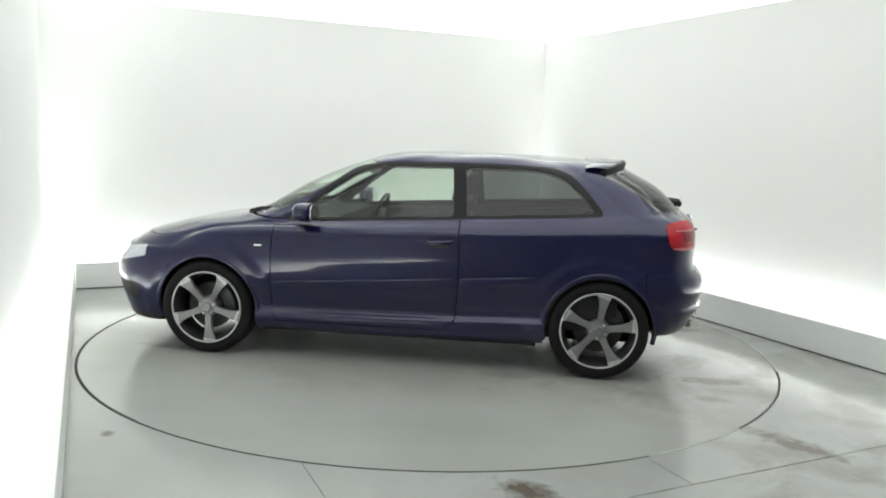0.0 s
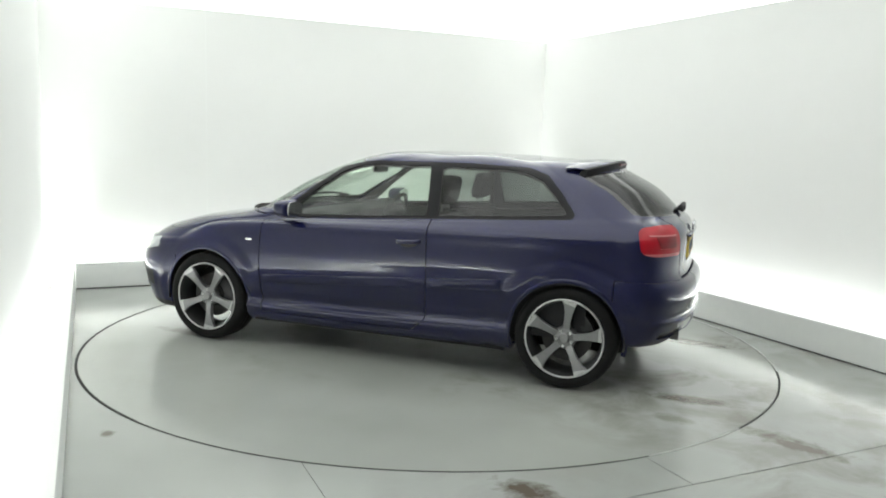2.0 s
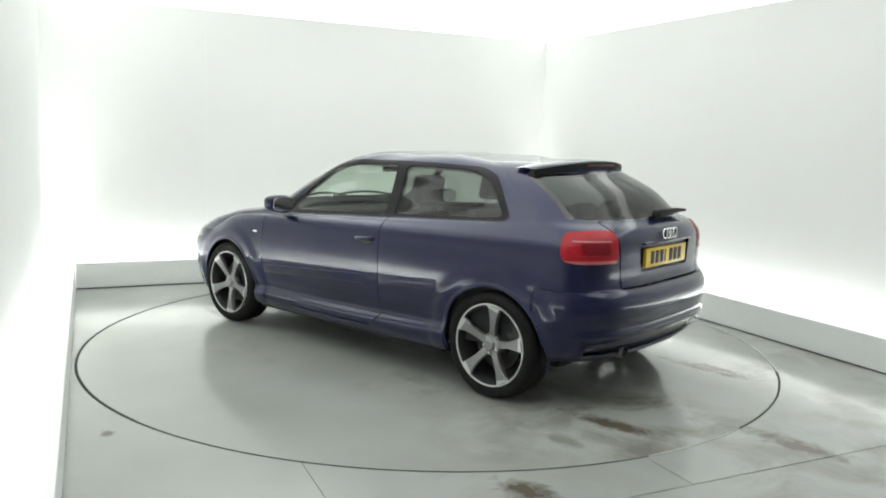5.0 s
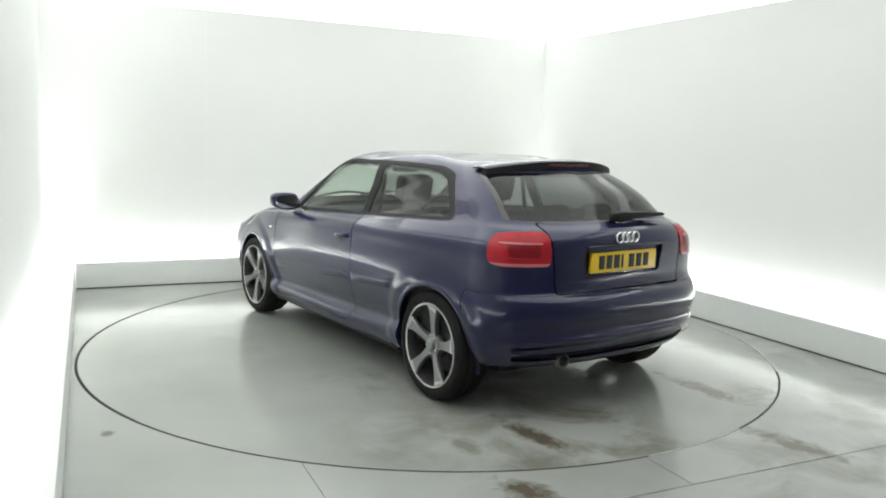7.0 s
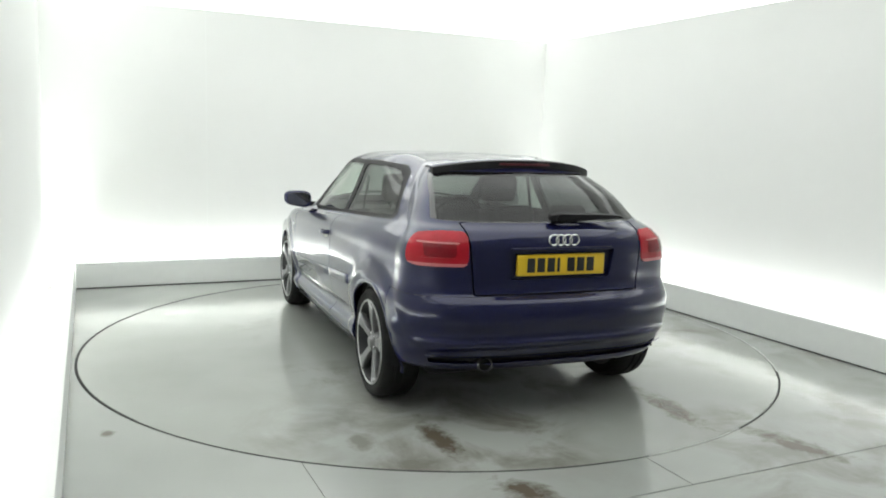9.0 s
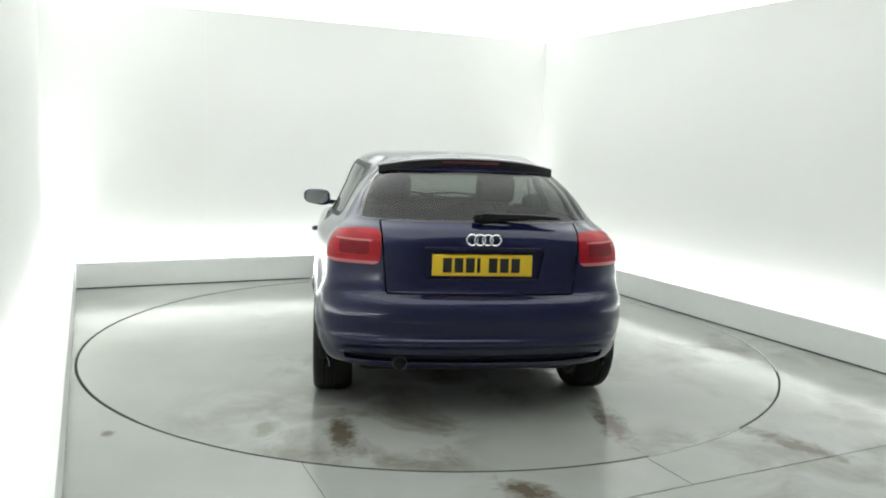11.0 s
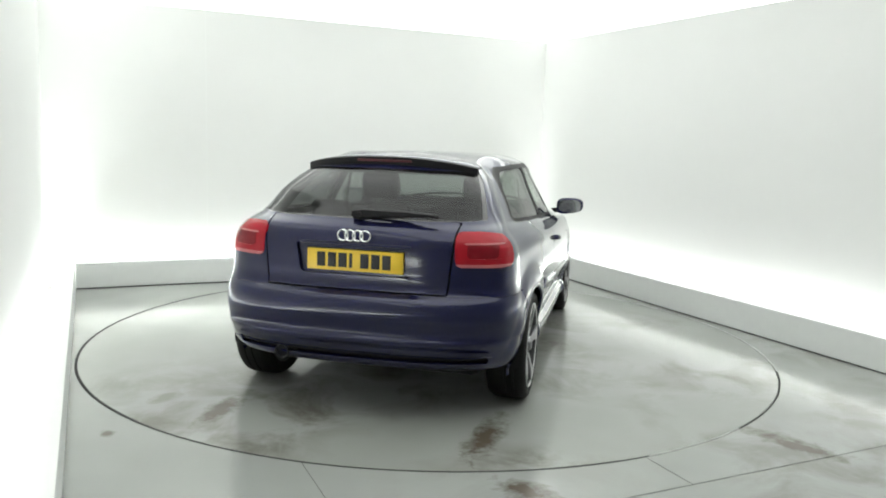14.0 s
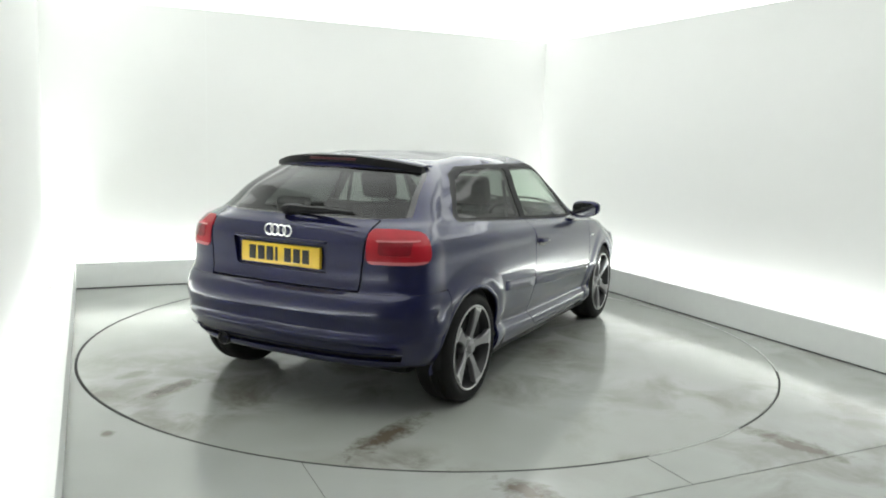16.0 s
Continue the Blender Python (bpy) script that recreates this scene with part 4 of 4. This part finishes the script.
for s in (1, -1):
    for cx in (AXLE, -AXLE):
        part("wheel_arch_lip", arch_lip(cx, s), PAINT, car)
    part("rub_strip", rub_strip(0.825, -0.375, s), PAINT, car, "body-coloured door rub strip")
    part("rub_strip", rub_strip(-0.405, -0.885, s), PAINT, car, "short body-coloured rub strip")
    part("door_handle", handle_bm(s), PAINT, car)
    hy = side_y(-0.27, 0.82)
    # no hollow is cut: its shade is a black patch on the skin
    part("handle_shade", ribbon([[(-0.27 + 0.062 * math.cos(a), s * (side_y(-0.27, 0.815 + 0.022 * math.sin(a)) + o), 0.815 + 0.022 * math.sin(a)) for a in [2 * math.pi * j / 20 for j in range(20)]] for o in (-0.006, 0.0025)]), GLOSS_BLACK, car, "gloss-black patch standing for the shade of a grip hollow")
    hs = part("mirror", mirror_bm(s), PAINT, car, "body-coloured door mirror housing")
    face = []
    for j in range(28):
        a = 2 * math.pi * j / 28
        cy = math.copysign(abs(math.cos(a)) ** 0.62, math.cos(a))
        cz = math.copysign(abs(math.sin(a)) ** 0.66, math.sin(a))
        face.append((0.541, s * (0.905 + 0.088 * cy), 0.985 + 0.049 * cz))
    part("mirror_glass", slab(face if s < 0 else face[::-1], 0.006), DARK_MIRROR, hs, "silver mirror glass")
    part("mirror_foot", ribbon([[(0.61, s * 0.845, 0.965), (0.66, s * 0.845, 0.955), (0.66, s * 0.845, 0.925), (0.61, s * 0.845, 0.93)], [(0.62, s * 0.755, 0.958), (0.74, s * 0.74, 0.945), (0.74, s * 0.77, 0.915), (0.62, s * 0.785, 0.922)]]), BLACK, hs, "black mirror foot")
    by = side_y(0.925, 0.755)
    part("wing_badge", box_bm(0.90, 0.952, s * by - 0.004, s * by + 0.004, 0.748, 0.762, 0.002), CHROME, car, "small chrome wing badge")
    sill = [[(x, s * (side_y(x, 0.21) + o), z) for o, z in ((-0.01, 0.225), (0.004, 0.215), (0.0, 0.185), (-0.05, 0.175))] for x in [0.90 - 1.80 * i / 12 for i in range(13)]]
    part("sill_skirt", ribbon(sill), BLACK, car, "dark lower sill edge")


# number plate with its characters as plain bars
plate = part("number_plate", box_bm(-1.932, -1.908, -0.26, 0.26, 0.785, 0.896, 0.003), YELLOW, car, "yellow rear number plate")
yy = 0.205
for i in range(7):
    wide = 0.045 if i != 3 else 0.016
    part("plate_bar", box_bm(-1.934, -1.930, yy - wide, yy, 0.803, 0.878, 0.001), INK, plate)
    yy -= wide + 0.014 + (0.030 if i == 3 else 0)
part("plate_lamp_strip", box_bm(-1.948, -1.92, -0.30, 0.30, 0.920, 0.934, 0.006), PAINT, car, "body-coloured grip strip above the plate")

# maker's badge as four plain linked rings
badge = new("badge")
badge.parent = car
tagged(badge, "chrome badge of four linked rings")
for i in range(4):
    cy = 0.0605 - 0.0403 * i
    part("ring", tube([(-1.942 - 0.002 * (i % 2), cy + 0.0275 * math.cos(a), 0.972 + 0.0275 * math.sin(a)) for a in [2 * math.pi * j / 32 for j in range(32)]], 0.0052, 8, True), CHROME, badge)

# rear wiper, front wipers, exhaust
arm_rows = []
for y, x, z, h in ((0.045, -1.850, 1.074, 0.006), (0.035, -1.855, 1.076, 0.018), (-0.02, -1.862, 1.079, 0.024), (-0.10, -1.862, 1.083, 0.017), (-0.26, -1.852, 1.086, 0.012), (-0.40, -1.843, 1.083, 0.006)):
    h *= 1.35
    arm_rows.append([(x - 0.012, y, z + h * 0.7), (x - 0.016, y, z - h * 0.5), (x - 0.004, y, z - h), (x + 0.010, y, z - h * 0.6), (x + 0.010, y, z + h)])
wiper = part("rear_wiper", ribbon(arm_rows), BLACK, car, "black rear wiper at rest")
part("wiper_blade", box_bm(-1.846, -1.832, -0.42, -0.05, 1.072, 1.082, 0.003), RUBBER, wiper)
part("wiper_pivot", lathe([(0.0001, 0.03), (0.014, 0.03), (0.017, 0.0), (0.017, -0.02)], 16), BLACK, wiper).matrix_basis = pose(-1.85, 0.0, 1.075, 0, 0, 90)
for y0, y1 in ((0.48, -0.10), (0.02, -0.55)):
    wp = part("front_wiper", tube([(1.02 - 0.22 * abs(y1 + (y0 - y1) * t), y1 + (y0 - y1) * t, 0.985 + 0.03 * math.sin(math.pi * t)) for t in [i / 10 for i in range(11)]], 0.010, 6), BLACK, car, "black windscreen wiper arm")
for s in (1, -1):
    part("wiper_arm_foot", ribbon([[(1.13, s * 0.46, 0.932), (1.13, s * 0.50, 0.932), (1.12, s * 0.50, 0.950), (1.12, s * 0.46, 0.950)], [(1.04, s * 0.50, 0.945), (1.04, s * 0.55, 0.945), (1.04, s * 0.55, 0.975), (1.04, s * 0.50, 0.975)], [(0.93, s * 0.56, 0.968), (0.93, s * 0.60, 0.968), (0.93, s * 0.60, 0.985), (0.93, s * 0.56, 0.985)]]), BLACK, car, "black wiper arm at the windscreen foot")
cowl = part("cowl_panel", ribbon([[(1.13 - 0.42 * f * f, 0.68 * f, 0.945 - 0.02 * f * f), (1.07 - 0.42 * f * f, 0.68 * f, 0.968 - 0.02 * f * f), (1.03 - 0.42 * f * f, 0.68 * f, 0.940 - 0.02 * f * f)] for f in [-1 + i / 8 for i in range(17)]]), BLACK, car, "black plastic cowl")
ex = part("exhaust_tip", lathe([(0.030, -0.16), (0.038, -0.16), (0.039, 0.0), (0.0375, 0.003), (0.035, 0.0), (0.034, -0.10), (0.0001, -0.10)], 32), SOOT_STEEL, car, "dull steel exhaust tip with a sooty bore")
ex.matrix_basis = pose(-1.915, 0.412, 0.320, 0, 0, 90)
part("bore", lathe([(0.0001, 0.0), (0.0335, -0.002), (0.0335, -0.09)], 24), BLACK, ex, "sooty bore").matrix_basis = pose(0, -0.012, 0)
part("bumper_bead", ribbon([[(LOOPS[2].at(a)[0] - 0.012, s * LOOPS[2].at(a)[1], 0.377), (LOOPS[2].at(a)[0] - 0.016, s * LOOPS[2].at(a)[1], 0.374), (LOOPS[2].at(a)[0] - 0.006, s * LOOPS[2].at(a)[1], 0.371)] for s, a in [(-1, 0.15 * (1 - i / 12)) for i in range(12)] + [(1, 0.15 * i / 12) for i in range(13)]]), PAINT, car, "thin painted bead along the bumper insert")


# ---------- cabin ----------
def cushion(x0, x1, y0, y1, z0, z1, bevel):
    bm = box_bm(x0, x1, y0, y1, z0, z1)
    bmesh.ops.subdivide_edges(bm, edges=bm.edges[:], cuts=3, use_grid_fill=True)
    bmesh.ops.bevel(bm, geom=[e for e in bm.edges if len(e.link_faces) == 2 and e.calc_face_angle(0) > 1], offset=bevel, segments=3, affect="EDGES", profile=0.5)
    return bm


def front_seat(y):
    st = new("front_seat")
    st.parent = car
    st.matrix_basis = pose(-0.10, y, 0.30)
    tagged(st, "charcoal cloth front seat")
    part("seat_cushion", cushion(-0.05, 0.45, -0.25, 0.25, 0.0, 0.20, 0.05), CLOTH, st)
    bk = part("backrest", cushion(-0.06, 0.06, -0.245, 0.245, 0.0, 0.60, 0.05), CLOTH, st)
    bk.matrix_basis = pose(-0.08, 0, 0.10, 0, -16, 0)
    hd = part("headrest", cushion(-0.045, 0.045, -0.135, 0.135, 0.66, 0.85, 0.04), CLOTH, st)
    hd.matrix_basis = pose(-0.08, 0, 0.10, 0, -13, 0)
    for dy in (-0.07, 0.07):
        part("headrest_rod", tube([(-0.22, dy, 0.66), (-0.24, dy, 0.80)], 0.006, 6), CHROME, st)


front_seat(0.37)
front_seat(-0.37)
bench = new("rear_bench")
bench.parent = car
tagged(bench, "charcoal cloth rear bench seat")
part("seat_cushion", cushion(-1.12, -0.62, -0.62, 0.62, 0.30, 0.50, 0.05), CLOTH, bench)
bb = part("backrest", cushion(-0.07, 0.07, -0.60, 0.60, 0.0, 0.56, 0.05), CLOTH, bench)
bb.matrix_basis = pose(-1.12, 0, 0.42, 0, -20, 0)
for y in (0.36, 0.0, -0.36):
    h = part("headrest", cushion(-0.04, 0.04, -0.12, 0.12, 0.0, 0.13, 0.035), CLOTH, bench)
    h.matrix_basis = pose(-1.33, y, 0.97, 0, -14, 0)
part("parcel_shelf", box_bm(-1.74, -1.34, -0.58, 0.58, 0.925, 0.945, 0.006), LINING, car, "black parcel shelf")
dash = ribbon([[(0.55, y, 0.62), (0.50, y, 0.80), (0.52, y, 0.91), (0.62, y, 0.935), (1.00, y, 0.90), (1.00, y, 0.60)] for y in [-0.70 + 1.40 * i / 6 for i in range(7)]])
part("dashboard", dash, LINING, car, "dark grey dashboard")
sw = new("steering_wheel")
sw.parent = car
sw.matrix_basis = pose(0.40, -0.37, 0.86, 0, 65, 0)
tagged(sw, "black steering wheel")
part("wheel_rim", tube([(0.185 * math.cos(a), 0.185 * math.sin(a), 0) for a in [2 * math.pi * j / 32 for j in range(32)]], 0.016, 8, True), BLACK, sw)
part("wheel_boss", box_bm(-0.06, 0.06, -0.17, 0.17, -0.03, 0.012, 0.02), BLACK, sw)
part("interior_mirror", box_bm(0.33, 0.36, -0.115, 0.115, 1.215, 1.265, 0.012), BLACK, car, "black interior mirror")
for s in (1, -1):
    part("door_card", ribbon([[(x, s * (side_y(x, 0.45) - 0.06), 0.30), (x, s * (side_y(x, 0.6) - 0.06), 0.62), (x, s * (side_y(x, 0.93) - 0.045), 0.925 - 0.04 * x), (x, s * (side_y(x, 0.9) - 0.11), 0.91 - 0.04 * x), (x, s * (side_y(x, 0.6) - 0.12), 0.62)] for x in [0.80 - 2.2 * i / 12 for i in range(13)]]), LINING, car, "dark door and side trim card")
    part("seat_belt", ribbon([[(-0.33, s * 0.60, 1.22), (-0.37, s * 0.60, 1.22), (-0.37, s * 0.606, 1.22), (-0.33, s * 0.606, 1.22)], [(-0.33, s * 0.70, 0.60), (-0.37, s * 0.70, 0.60), (-0.37, s * 0.706, 0.60), (-0.33, s * 0.706, 0.60)]]), CLOTH, car, "black seat belt")
part("bulkhead", box_bm(1.0, 1.03, -0.68, 0.68, 0.30, 0.91), BLACK, car)
part("boot_floor", box_bm(-1.80, -1.10, -0.60, 0.60, 0.38, 0.42, 0.01), BLACK, car)


def motions():
    """The table turns clockwise, and the car rides on it."""
    rows_t, rows_c = [], []
    for i in range(17):
        t = float(i)
        a = 172.05 - 6.5418 * t - 0.03505 * t * t + 0.0009364 * t ** 3
        spin = pose(0, 0, 0, 0, 0, a)
        rows_t.append((t, spin))
        rows_c.append((t, spin @ pose(0.114, -0.031, 0.0)))
    walk(table, rows_t)
    walk(car, rows_c)


motions()
